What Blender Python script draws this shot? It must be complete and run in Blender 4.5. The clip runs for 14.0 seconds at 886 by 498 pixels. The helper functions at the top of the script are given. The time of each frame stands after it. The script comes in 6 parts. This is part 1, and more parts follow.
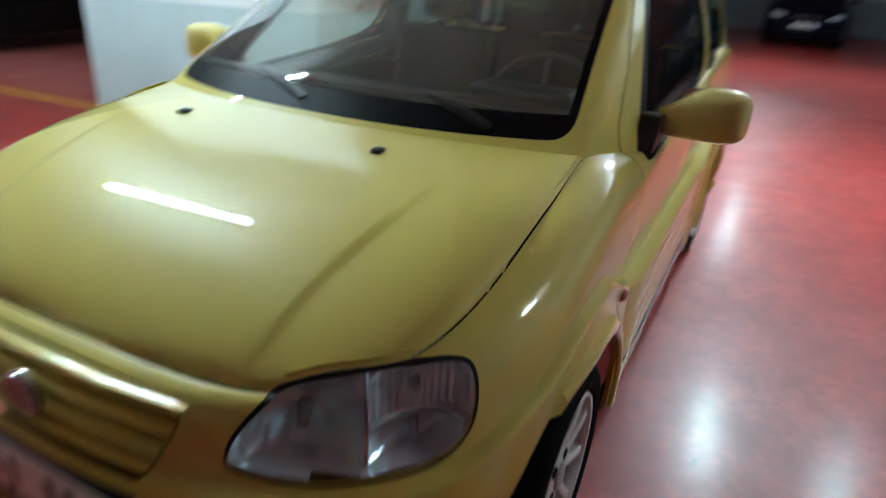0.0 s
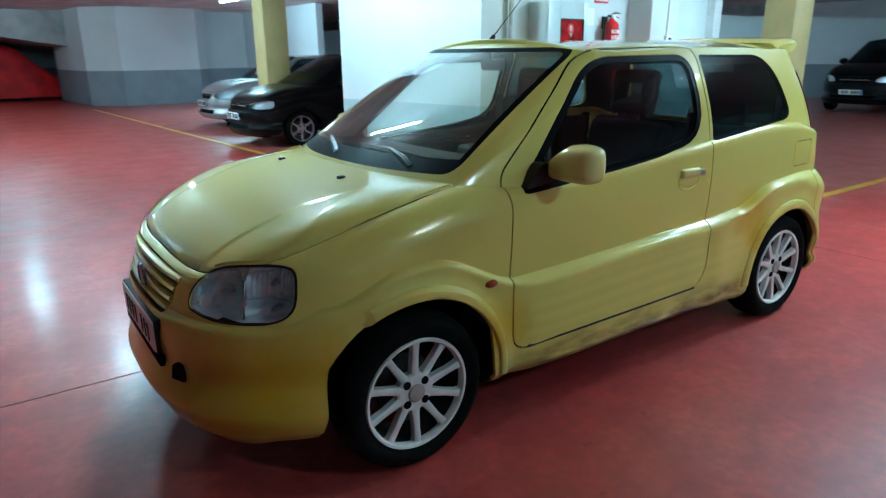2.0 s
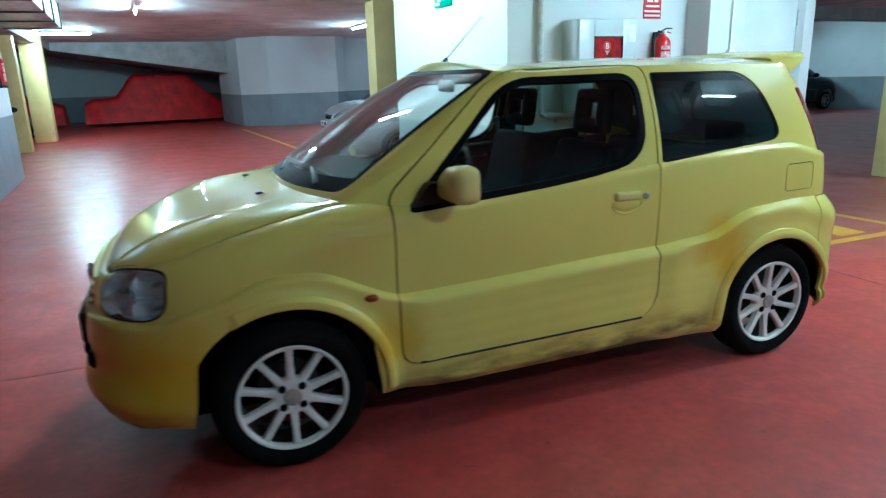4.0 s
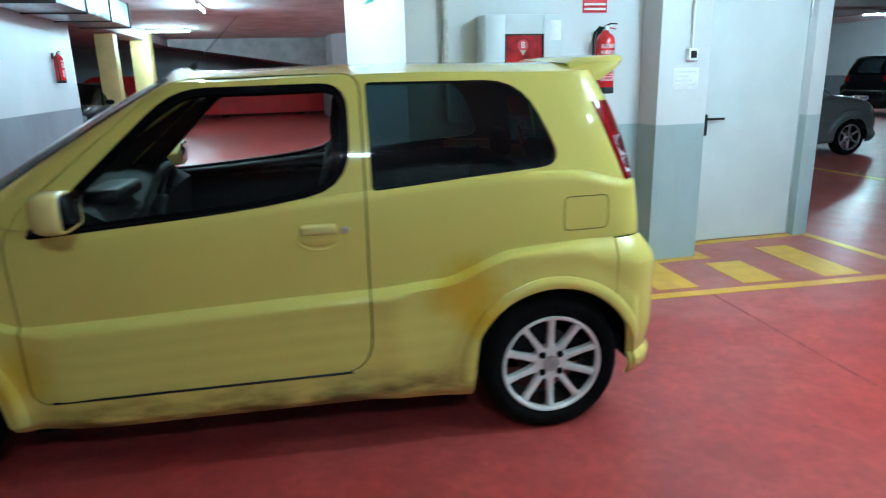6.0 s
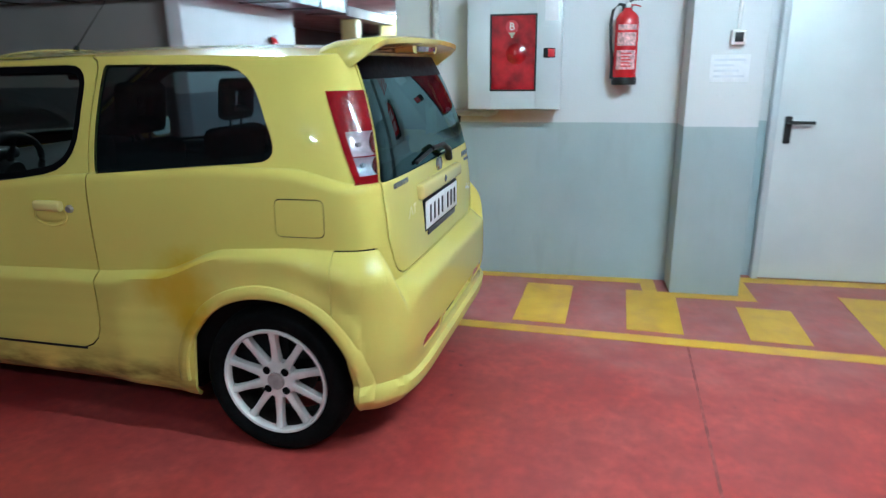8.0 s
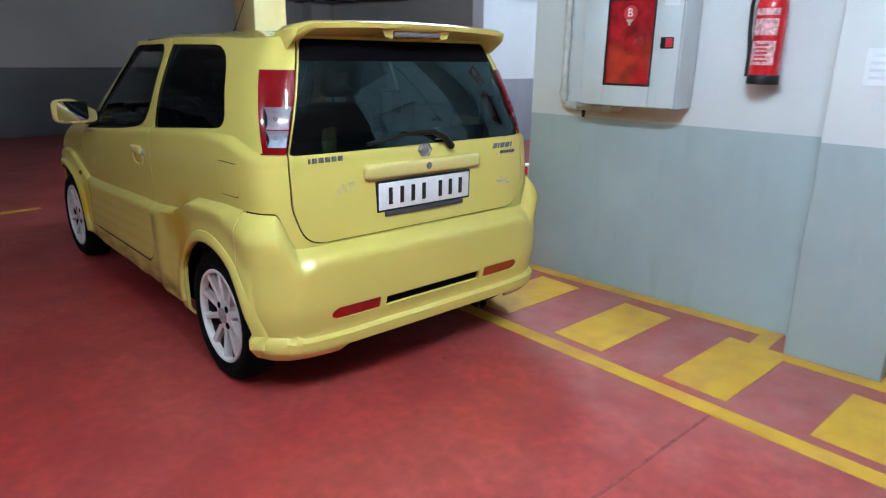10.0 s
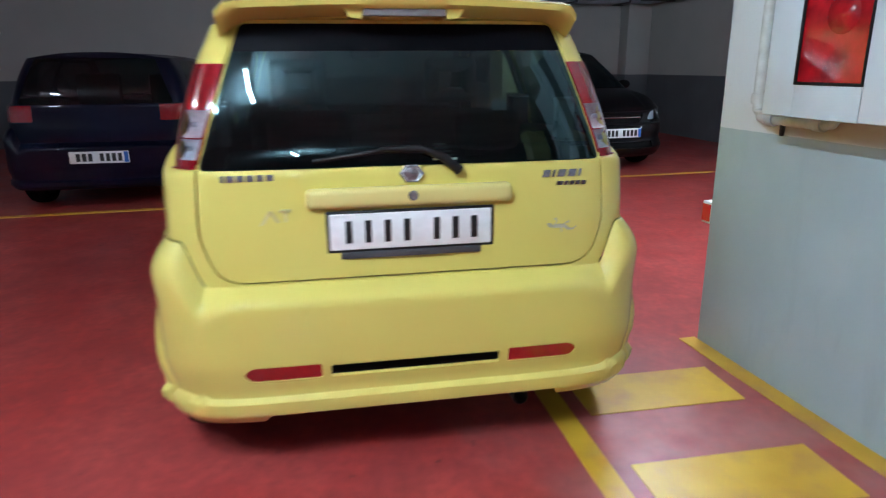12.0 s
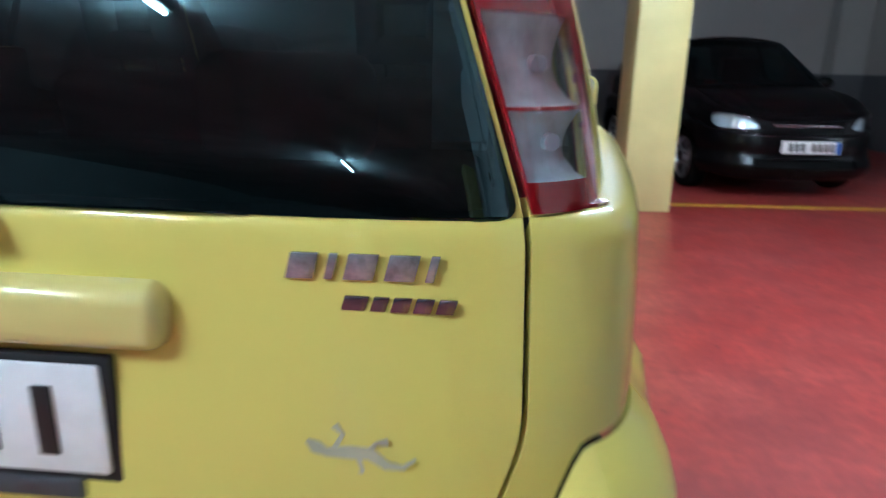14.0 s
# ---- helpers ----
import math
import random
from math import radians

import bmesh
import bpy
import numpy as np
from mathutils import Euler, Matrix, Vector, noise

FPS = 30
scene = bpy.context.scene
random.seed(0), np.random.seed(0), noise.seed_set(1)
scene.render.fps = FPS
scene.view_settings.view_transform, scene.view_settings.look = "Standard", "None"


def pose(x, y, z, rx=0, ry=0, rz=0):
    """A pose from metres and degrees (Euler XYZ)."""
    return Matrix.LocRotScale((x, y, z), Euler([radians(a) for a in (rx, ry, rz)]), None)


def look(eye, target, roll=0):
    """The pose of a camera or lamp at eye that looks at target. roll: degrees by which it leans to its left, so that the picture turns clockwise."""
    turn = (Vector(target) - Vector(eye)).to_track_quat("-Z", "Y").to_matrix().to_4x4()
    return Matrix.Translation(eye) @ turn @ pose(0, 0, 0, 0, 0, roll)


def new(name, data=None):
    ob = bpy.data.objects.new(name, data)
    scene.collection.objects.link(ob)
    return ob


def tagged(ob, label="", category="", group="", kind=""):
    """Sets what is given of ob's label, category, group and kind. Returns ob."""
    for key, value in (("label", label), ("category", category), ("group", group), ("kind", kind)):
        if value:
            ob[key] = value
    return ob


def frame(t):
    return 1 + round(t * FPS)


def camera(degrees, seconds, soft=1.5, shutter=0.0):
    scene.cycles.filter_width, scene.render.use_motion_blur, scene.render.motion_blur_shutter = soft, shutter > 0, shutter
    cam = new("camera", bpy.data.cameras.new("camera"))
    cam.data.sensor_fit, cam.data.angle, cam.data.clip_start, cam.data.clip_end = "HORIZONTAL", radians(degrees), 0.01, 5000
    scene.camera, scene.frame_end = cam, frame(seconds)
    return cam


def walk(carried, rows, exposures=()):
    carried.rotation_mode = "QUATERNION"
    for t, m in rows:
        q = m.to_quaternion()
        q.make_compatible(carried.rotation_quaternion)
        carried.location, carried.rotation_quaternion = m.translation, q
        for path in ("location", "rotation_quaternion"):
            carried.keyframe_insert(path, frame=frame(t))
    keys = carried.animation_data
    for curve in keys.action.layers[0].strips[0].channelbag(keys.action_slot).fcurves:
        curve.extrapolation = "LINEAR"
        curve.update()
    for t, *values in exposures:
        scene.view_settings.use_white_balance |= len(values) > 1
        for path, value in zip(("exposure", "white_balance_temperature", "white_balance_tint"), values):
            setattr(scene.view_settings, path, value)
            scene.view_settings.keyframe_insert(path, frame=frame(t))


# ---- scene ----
cam = camera(68.8, 14.0, 1.15, 0.6)
PATH = [
    (0, (1.028, -1.188, 1.372), (0.225, 0.452, 0.556), 3.6),
    (0.2, (1.186, -1.251, 1.475), (0.220, 0.230, 0.552), 2.3),
    (0.3, (1.258, -1.263, 1.475), (0.198, 0.198, 0.616), 0.7),
    (0.5, (1.423, -1.246, 1.444), (0.202, 0.135, 0.67), 1.4),
    (0.6, (1.558, -1.262, 1.434), (0.307, 0.134, 0.739), 0.6),
    (0.9, (1.796, -1.224, 1.446), (0.454, 0.067, 0.716), 1.2),
    (1, (1.882, -1.194, 1.446), (0.465, 0.035, 0.752), -0.7),
    (1.5, (2.219, -1.166, 1.423), (0.74, 0.0, 0.752), 0.4),
    (2, (2.503, -1.087, 1.422), (0.935, 0.013, 0.846), -0.5),
    (2.5, (2.699, -0.999, 1.409), (1.047, -0.035, 0.823), 1.5),
    (2.6, (2.734, -0.995, 1.407), (1.089, -0.011, 0.835), 0.8),
    (2.7, (2.795, -1.001, 1.405), (1.13, -0.038, 0.855), 0.2),
    (4.8, (3.103, 0.442, 1.432), (1.26, 1.002, 0.893), -1.6),
    (5, (3.129, 0.6, 1.434), (1.272, 1.121, 0.905), -1.6),
    (5.5, (3.086, 1.056, 1.445), (1.224, 1.521, 0.881), -1.0),
    (5.7, (3.085, 1.233, 1.455), (1.222, 1.71, 0.908), 0.3),
    (6, (3.103, 1.535, 1.433), (1.199, 1.855, 0.912), -1.5),
    (6.5, (3.015, 2.039, 1.43), (1.112, 2.304, 0.875), 1.7),
    (7, (2.959, 2.546, 1.42), (1.044, 2.584, 0.845), 0.2),
    (7.5, (2.861, 3.033, 1.412), (0.98, 2.844, 0.76), 1.3),
    (7.7, (2.803, 3.218, 1.404), (0.923, 2.917, 0.791), 0.5),
    (9.8, (1.936, 4.936, 1.392), (0.632, 3.525, 0.836), 0.4),
    (10, (1.82, 4.927, 1.377), (0.537, 3.503, 0.805), 0.9),
    (10.5, (1.484, 5.092, 1.368), (0.499, 3.429, 0.853), 0.8),
    (11, (1.049, 5.098, 1.36), (0.265, 3.338, 0.821), 0.6),
    (11.5, (0.65, 4.972, 1.347), (0.038, 3.157, 0.773), -0.9),
    (12, (0.263, 4.765, 1.31), (-0.084, 2.873, 0.762), -0.4),
    (12.5, (-0.086, 4.429, 1.315), (-0.421, 2.549, 0.723), -0.5),
    (13, (-0.399, 4.064, 1.284), (-0.514, 2.153, 0.706), -0.4),
    (13.3, (-0.497, 3.837, 1.228), (-0.493, 1.924, 0.643), 0.4),
    (13.5, (-0.547, 3.652, 1.235), (-0.553, 1.772, 0.552), 0.1),
    (14, (-0.614, 3.298, 1.139), (-0.452, 1.383, 0.588), 1.2),
]
walk(cam, [(t, look(eye, target, roll)) for t, eye, target, roll in PATH], ((0, 0.74, 5700, -3), (0.5, 0.56, 5450, -8), (1.0, 0.68, 4800, -18), (2.7, 0.70, 4750, -18), (5.0, 0.66, 5000, -12), (6.5, 0.50, 5150, -8), (7.7, 0.42, 5350, -2), (10.0, 0.41, 5550, 8), (11.5, 0.60, 5550, 10), (12.5, 0.36, 5550, 11), (14, 0.46, 5400, 8)))


# ---- world and light ----
world = bpy.data.worlds.new("world")
scene.world = world
world.use_nodes = True
world.node_tree.nodes["Background"].inputs[0].default_value = (0.5, 0.6, 0.7, 1)
world.node_tree.nodes["Background"].inputs[1].default_value = 0.008
scene.view_settings.exposure = 0.0

SKEW = 3.7  # the building stands slightly askew to the parked hatchback
W = pose(0, 0, 0, 0, 0, SKEW)
CEIL = 2.85


# ---- materials ----
def nodes_of(name):
    m = bpy.data.materials.new(name)
    m.use_nodes = True
    nt = m.node_tree
    return m, nt, nt.nodes["Principled BSDF"]


def add(nt, kind, **values):
    n = nt.nodes.new(kind)
    for k, v in values.items():
        if k in n.inputs:
            n.inputs[k].default_value = v
    return n


def noise_fac(nt, scale, detail=4, lo=0.35, hi=0.65, stretch=None, distort=0.0):
    tc = nt.nodes.new("ShaderNodeNewGeometry")
    src = tc.outputs["Position"]
    if stretch:
        mp = nt.nodes.new("ShaderNodeMapping")
        mp.inputs["Scale"].default_value = stretch
        nt.links.new(src, mp.inputs["Vector"])
        src = mp.outputs[0]
    n = nt.nodes.new("ShaderNodeTexNoise")
    n.inputs["Scale"].default_value = scale
    n.inputs["Detail"].default_value = detail
    n.inputs["Distortion"].default_value = distort
    nt.links.new(src, n.inputs["Vector"])
    r = nt.nodes.new("ShaderNodeMapRange")
    r.inputs["From Min"].default_value = lo
    r.inputs["From Max"].default_value = hi
    nt.links.new(n.outputs["Fac"], r.inputs["Value"])
    return r.outputs[0]


def mix_col(nt, fac, a, b):
    m = nt.nodes.new("ShaderNodeMix")
    m.data_type = "RGBA"
    if isinstance(fac, (int, float)):
        m.inputs[0].default_value = fac
    else:
        nt.links.new(fac, m.inputs[0])
    for sock, v in ((m.inputs[6], a), (m.inputs[7], b)):
        if isinstance(v, tuple):
            sock.default_value = (*v, 1)
        else:
            nt.links.new(v, sock)
    return m.outputs[2]


def math_node(nt, op, a, b=None, c=None):
    m = nt.nodes.new("ShaderNodeMath")
    m.operation = op
    for sock, v in zip(m.inputs, (a, b, c)):
        if v is None:
            continue
        if isinstance(v, (int, float)):
            sock.default_value = v
        else:
            nt.links.new(v, sock)
    return m.outputs[0]


def bump(nt, bsdf, height, strength=0.2, distance=0.01):
    b = nt.nodes.new("ShaderNodeBump")
    b.inputs["Strength"].default_value = strength
    b.inputs["Distance"].default_value = distance
    nt.links.new(height, b.inputs["Height"])
    nt.links.new(b.outputs[0], bsdf.inputs["Normal"])


def plain(name, col, rough=0.5, metal=0.0, vary=0.12, scale=6.0, coat=0.0, relief=0.0, spec=0.5):
    m, nt, b = nodes_of(name)
    f = noise_fac(nt, scale)
    dark = tuple(c * (1 - vary) for c in col)
    light = tuple(min(1, c * (1 + vary)) for c in col)
    nt.links.new(mix_col(nt, f, dark, light), b.inputs["Base Color"])
    r = noise_fac(nt, scale * 5, 3, 0.2, 0.8)
    nt.links.new(math_node(nt, "MULTIPLY_ADD", r, rough * 0.3, rough * 0.85), b.inputs["Roughness"])
    b.inputs["Metallic"].default_value = metal
    b.inputs["Coat Weight"].default_value = coat
    b.inputs["Coat Roughness"].default_value = 0.05
    b.inputs["Specular IOR Level"].default_value = spec
    if relief:
        bump(nt, b, noise_fac(nt, scale * 20, 5, 0.2, 0.8), relief, 0.004)
    return m


def position_z(nt):
    g = nt.nodes.new("ShaderNodeNewGeometry")
    s = nt.nodes.new("ShaderNodeSeparateXYZ")
    nt.links.new(g.outputs["Position"], s.inputs[0])
    return s.outputs[2]


def wall_paint(name, upper, lower, line, stain_shadow=None):
    """Roller-painted render: pale above, grey dado below."""
    m, nt, b = nodes_of(name)
    z = math_node(nt, "ADD", position_z(nt), math_node(nt, "MULTIPLY", noise_fac(nt, 30, 3, 0, 1), 0.006))
    up = mix_col(nt, noise_fac(nt, 1.3, 5), tuple(c * 0.93 for c in upper), upper)
    lo = mix_col(nt, noise_fac(nt, 1.7, 6), tuple(c * 0.86 for c in lower), lower)
    lo = mix_col(nt, math_node(nt, "MULTIPLY", noise_fac(nt, 9, 8, 0.55, 0.8, (1, 1, 0.25)), 0.4), lo, tuple(c * 0.7 for c in lower))
    c = mix_col(nt, math_node(nt, "GREATER_THAN", z, line), lo, up)
    if stain_shadow:  # tan stain, mostly the hose cabinet's shadow painted in, long and low
        g = nt.nodes.new("ShaderNodeNewGeometry")
        off = nt.nodes.new("ShaderNodeVectorMath")
        off.operation = "SUBTRACT"
        nt.links.new(g.outputs["Position"], off.inputs[0])
        off.inputs[1].default_value = stain_shadow
        fit = nt.nodes.new("ShaderNodeVectorMath")
        fit.operation = "MULTIPLY"
        nt.links.new(off.outputs[0], fit.inputs[0])
        fit.inputs[1].default_value = (1.0, 2.4, 17.0)
        ln = nt.nodes.new("ShaderNodeVectorMath")
        ln.operation = "LENGTH"
        nt.links.new(fit.outputs[0], ln.inputs[0])
        spot = nt.nodes.new("ShaderNodeMapRange")
        nt.links.new(math_node(nt, "ADD", ln.outputs["Value"], math_node(nt, "MULTIPLY", noise_fac(nt, 14, 5, 0, 1), 0.5)), spot.inputs["Value"])
        spot.inputs["From Min"].default_value, spot.inputs["From Max"].default_value = 1.25, 0.6
        c = mix_col(nt, math_node(nt, "MULTIPLY", spot.outputs[0], 0.8), c, (0.50, 0.37, 0.25))
    c = mix_col(nt, math_node(nt, "MULTIPLY", noise_fac(nt, 60, 2, 0.72, 0.78), 0.35), c, (0.35, 0.33, 0.3))
    nt.links.new(c, b.inputs["Base Color"])
    b.inputs["Roughness"].default_value = 0.55
    bump(nt, b, noise_fac(nt, 90, 6, 0.2, 0.8), 0.12, 0.004)
    return m


def floor_paint():
    """Worn glossy red epoxy over concrete."""
    m, nt, b = nodes_of("red_epoxy_floor")
    c = mix_col(nt, noise_fac(nt, 0.5, 4, 0.25, 0.75), (0.42, 0.034, 0.026), (0.52, 0.060, 0.048))
    worn = math_node(nt, "MULTIPLY", noise_fac(nt, 1.6, 8, 0.36, 0.76), 0.5)
    c = mix_col(nt, worn, c, (0.56, 0.14, 0.12))
    dark = math_node(nt, "MULTIPLY", noise_fac(nt, 2.7, 9, 0.42, 0.80, None, 0.6), 0.6)
    c = mix_col(nt, dark, c, (0.20, 0.022, 0.022))
    fine = math_node(nt, "MULTIPLY", noise_fac(nt, 22, 8, 0.30, 0.72), 0.6)
    c = mix_col(nt, fine, c, (0.24, 0.035, 0.035))
    scuff = math_node(nt, "MULTIPLY", noise_fac(nt, 8, 10, 0.40, 0.72, (1.0, 0.8, 1.0), 0.4), 0.5)
    c = mix_col(nt, scuff, c, (0.23, 0.026, 0.028))
    spots = math_node(nt, "MULTIPLY", noise_fac(nt, 11, 3, 0.70, 0.78), 0.55)
    c = mix_col(nt, spots, c, (0.06, 0.015, 0.015))
    # pale dust trodden into the walkway along the core wall
    g = nt.nodes.new("ShaderNodeNewGeometry")
    sp = nt.nodes.new("ShaderNodeSeparateXYZ")
    nt.links.new(g.outputs["Position"], sp.inputs[0])
    lane = nt.nodes.new("ShaderNodeMapRange")
    nt.links.new(math_node(nt, "ADD", sp.outputs[0], math_node(nt, "MULTIPLY_ADD", noise_fac(nt, 2.2, 6, 0.2, 0.8), 0.9, -0.45)), lane.inputs["Value"])
    lane.inputs["From Min"].default_value, lane.inputs["From Max"].default_value = -0.15, -0.75
    along = nt.nodes.new("ShaderNodeMapRange")
    nt.links.new(sp.outputs[1], along.inputs["Value"])
    along.inputs["From Min"].default_value, along.inputs["From Max"].default_value = 2.0, 3.0
    trodden = math_node(nt, "MULTIPLY", lane.outputs[0], along.outputs[0])
    c = mix_col(nt, math_node(nt, "MULTIPLY", trodden, math_node(nt, "MULTIPLY_ADD", noise_fac(nt, 5, 8, 0.3, 0.7), 0.45, 0.12)), c, (0.46, 0.24, 0.225))
    nt.links.new(c, b.inputs["Base Color"])
    r = math_node(nt, "MULTIPLY_ADD", noise_fac(nt, 2.5, 5, 0.15, 0.85), 0.16, 0.36)
    nt.links.new(r, b.inputs["Roughness"])
    b.inputs["Specular IOR Level"].default_value = 0.45
    b.inputs["Coat Weight"].default_value = 0.24
    b.inputs["Coat Roughness"].default_value = 0.20
    h = math_node(nt, "ADD", noise_fac(nt, 4, 2, 0.2, 0.8), math_node(nt, "MULTIPLY", noise_fac(nt, 60, 3, 0.2, 0.8), 0.15))
    bump(nt, b, h, 0.015, 0.006)
    return m


def marking_paint():
    m, nt, b = nodes_of("yellow_road_paint")
    c = mix_col(nt, noise_fac(nt, 4, 6), (0.62, 0.34, 0.015), (0.72, 0.44, 0.03))
    wear = math_node(nt, "MULTIPLY", noise_fac(nt, 6, 8, 0.48, 0.80), 0.55)
    c = mix_col(nt, wear, c, (0.42, 0.17, 0.10))
    nt.links.new(c, b.inputs["Base Color"])
    b.inputs["Roughness"].default_value = 0.38
    return m


def car_paint(name, col, touch=None, spots=(), flake=0.0, coat=1.0):
    """Clear-coated paint; touch: a deeper repair colour in soft blobs at spots (x, y, z, radius), with road grime along the sills."""
    m, nt, b = nodes_of(name)
    c = mix_col(nt, noise_fac(nt, 2.2, 4), tuple(v * 0.95 for v in col), col)
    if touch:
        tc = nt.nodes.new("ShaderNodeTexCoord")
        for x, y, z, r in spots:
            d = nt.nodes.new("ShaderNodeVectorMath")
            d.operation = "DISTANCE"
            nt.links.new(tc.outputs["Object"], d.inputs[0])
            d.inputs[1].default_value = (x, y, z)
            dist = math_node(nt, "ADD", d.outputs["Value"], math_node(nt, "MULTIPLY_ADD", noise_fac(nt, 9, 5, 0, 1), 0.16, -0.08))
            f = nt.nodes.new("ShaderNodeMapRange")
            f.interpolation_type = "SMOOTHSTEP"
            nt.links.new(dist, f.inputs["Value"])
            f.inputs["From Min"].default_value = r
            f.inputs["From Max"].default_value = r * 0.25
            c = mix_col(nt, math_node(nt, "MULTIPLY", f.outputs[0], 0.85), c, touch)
        z = position_z(nt)
        low = nt.nodes.new("ShaderNodeMapRange")
        nt.links.new(z, low.inputs["Value"])
        low.inputs["From Min"].default_value, low.inputs["From Max"].default_value = 0.38, 0.26
        g = nt.nodes.new("ShaderNodeNewGeometry")
        sp = nt.nodes.new("ShaderNodeSeparateXYZ")
        nt.links.new(g.outputs["Position"], sp.inputs[0])
        mid = nt.nodes.new("ShaderNodeMapRange")
        nt.links.new(math_node(nt, "ABSOLUTE", math_node(nt, "SUBTRACT", sp.outputs[1], 1.25)), mid.inputs["Value"])
        mid.inputs["From Min"].default_value, mid.inputs["From Max"].default_value = 0.95, 0.65
        grime = math_node(nt, "MULTIPLY", math_node(nt, "MULTIPLY", low.outputs[0], mid.outputs[0]), noise_fac(nt, 7, 7, 0.40, 0.64, (0.6, 0.6, 2)))
        c = mix_col(nt, math_node(nt, "MULTIPLY", grime, 0.9), c, (0.13, 0.095, 0.025))
    nt.links.new(c, b.inputs["Base Color"])
    b.inputs["Roughness"].default_value = 0.40
    b.inputs["Specular IOR Level"].default_value = 0.08 if coat > 0.5 else 0.06
    b.inputs["Metallic"].default_value = flake
    b.inputs["Coat Weight"].default_value = coat
    nt.links.new(math_node(nt, "MULTIPLY_ADD", noise_fac(nt, 5, 5, 0.3, 0.7), 0.025, 0.018), b.inputs["Coat Roughness"])
    return m


def pane_glass(name, tint, gloss=1.0, rough=0.0, dust=0.0, film_col=(0.55, 0.62, 0.58), sheen=(1, 1, 1)):
    m = bpy.data.materials.new(name)
    m.use_nodes = True
    nt = m.node_tree
    nt.nodes.clear()
    out = nt.nodes.new("ShaderNodeOutputMaterial")
    tr = add(nt, "ShaderNodeBsdfTransparent")
    tr.inputs[0].default_value = (*tint, 1)
    gl = add(nt, "ShaderNodeBsdfGlossy")
    gl.inputs["Color"].default_value = (*sheen, 1)
    nt.links.new(math_node(nt, "MULTIPLY_ADD", noise_fac(nt, 8, 5), 0.02, rough), gl.inputs["Roughness"])
    lw = nt.nodes.new("ShaderNodeLayerWeight")
    lw.inputs["Blend"].default_value = 0.5
    fr = math_node(nt, "MULTIPLY_ADD", math_node(nt, "POWER", lw.outputs["Facing"], 5.0), 0.94, 0.06)
    mx = nt.nodes.new("ShaderNodeMixShader")
    nt.links.new(math_node(nt, "MINIMUM", math_node(nt, "MULTIPLY", fr, gloss), 1.0), mx.inputs[0])
    nt.links.new(tr.outputs[0], mx.inputs[1])
    nt.links.new(gl.outputs[0], mx.inputs[2])
    last = mx
    if dust:
        # diffuse film: glass dust plus reflected haze put in as colour
        film = add(nt, "ShaderNodeBsdfDiffuse")
        film.inputs["Color"].default_value = (*film_col, 1)
        last = nt.nodes.new("ShaderNodeMixShader")
        nt.links.new(math_node(nt, "MULTIPLY_ADD", noise_fac(nt, 4, 5, 0.2, 0.8), dust, dust * 0.5), last.inputs[0])
        nt.links.new(mx.outputs[0], last.inputs[1])
        nt.links.new(film.outputs[0], last.inputs[2])
    nt.links.new(last.outputs[0], out.inputs["Surface"])
    return m


def lamp_plastic(name, col, rough=0.06, trans=0.6):
    m, nt, b = nodes_of(name)
    nt.links.new(mix_col(nt, noise_fac(nt, 40, 2), tuple(c * 0.85 for c in col), col), b.inputs["Base Color"])
    b.inputs["Roughness"].default_value = rough
    b.inputs["Transmission Weight"].default_value = trans
    b.inputs["IOR"].default_value = 1.3
    b.inputs["Coat Weight"].default_value = 1.0
    return m


def glow(name, col, strength):
    m = bpy.data.materials.new(name)
    m.use_nodes = True
    nt = m.node_tree
    nt.nodes.clear()
    out = nt.nodes.new("ShaderNodeOutputMaterial")
    e = nt.nodes.new("ShaderNodeEmission")
    e.inputs[0].default_value = (*col, 1)
    e.inputs[1].default_value = strength
    nt.links.new(e.outputs[0], out.inputs["Surface"])
    return m


WALL = wall_paint("white_and_grey_wall_paint", (0.64, 0.65, 0.66), (0.40, 0.475, 0.495), 1.035, (-1.54, 2.70, 1.080))
BLUEWALL = wall_paint("cool_white_and_grey_wall_paint", (0.68, 0.72, 0.76), (0.28, 0.32, 0.37), 1.035)
# the unlit bay's dimness is put into these darker wall tones
DIMWALL = wall_paint("darkened_render_and_grey_wall_paint", (0.43, 0.40, 0.375), (0.125, 0.125, 0.135), 1.10)
FLOOR = floor_paint()
MARK = marking_paint()
CEILING = plain("ceiling_plaster", (0.68, 0.69, 0.71), 0.8, vary=0.15, scale=1.5, relief=0.15)
CONCRETE = plain("grey_concrete", (0.42, 0.42, 0.43), 0.75, vary=0.18, scale=2.0, relief=0.2)
PILLAR = plain("cream_yellow_pillar_paint", (0.72, 0.60, 0.26), 0.5, vary=0.07, scale=2.5, relief=0.08)
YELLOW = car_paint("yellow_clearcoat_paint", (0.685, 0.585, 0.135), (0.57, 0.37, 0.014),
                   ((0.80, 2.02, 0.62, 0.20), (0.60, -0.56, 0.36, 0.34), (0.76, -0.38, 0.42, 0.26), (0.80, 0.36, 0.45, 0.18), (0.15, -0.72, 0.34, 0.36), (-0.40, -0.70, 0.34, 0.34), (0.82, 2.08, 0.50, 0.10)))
BLACKCAR = car_paint("black_clearcoat_paint", (0.002, 0.002, 0.0024), coat=0.28)
BLUECAR = car_paint("dark_blue_clearcoat_paint", (0.0015, 0.003, 0.012), flake=0.1, coat=0.4)
SILVERCAR = car_paint("silver_metallic_paint", (0.42, 0.44, 0.46), flake=0.7)
GREYCAR = car_paint("grey_green_metallic_paint", (0.16, 0.19, 0.19), flake=0.6)
NIGHTCAR = car_paint("dark_grey_clearcoat_paint", (0.006, 0.008, 0.010), flake=0.3, coat=0.35)
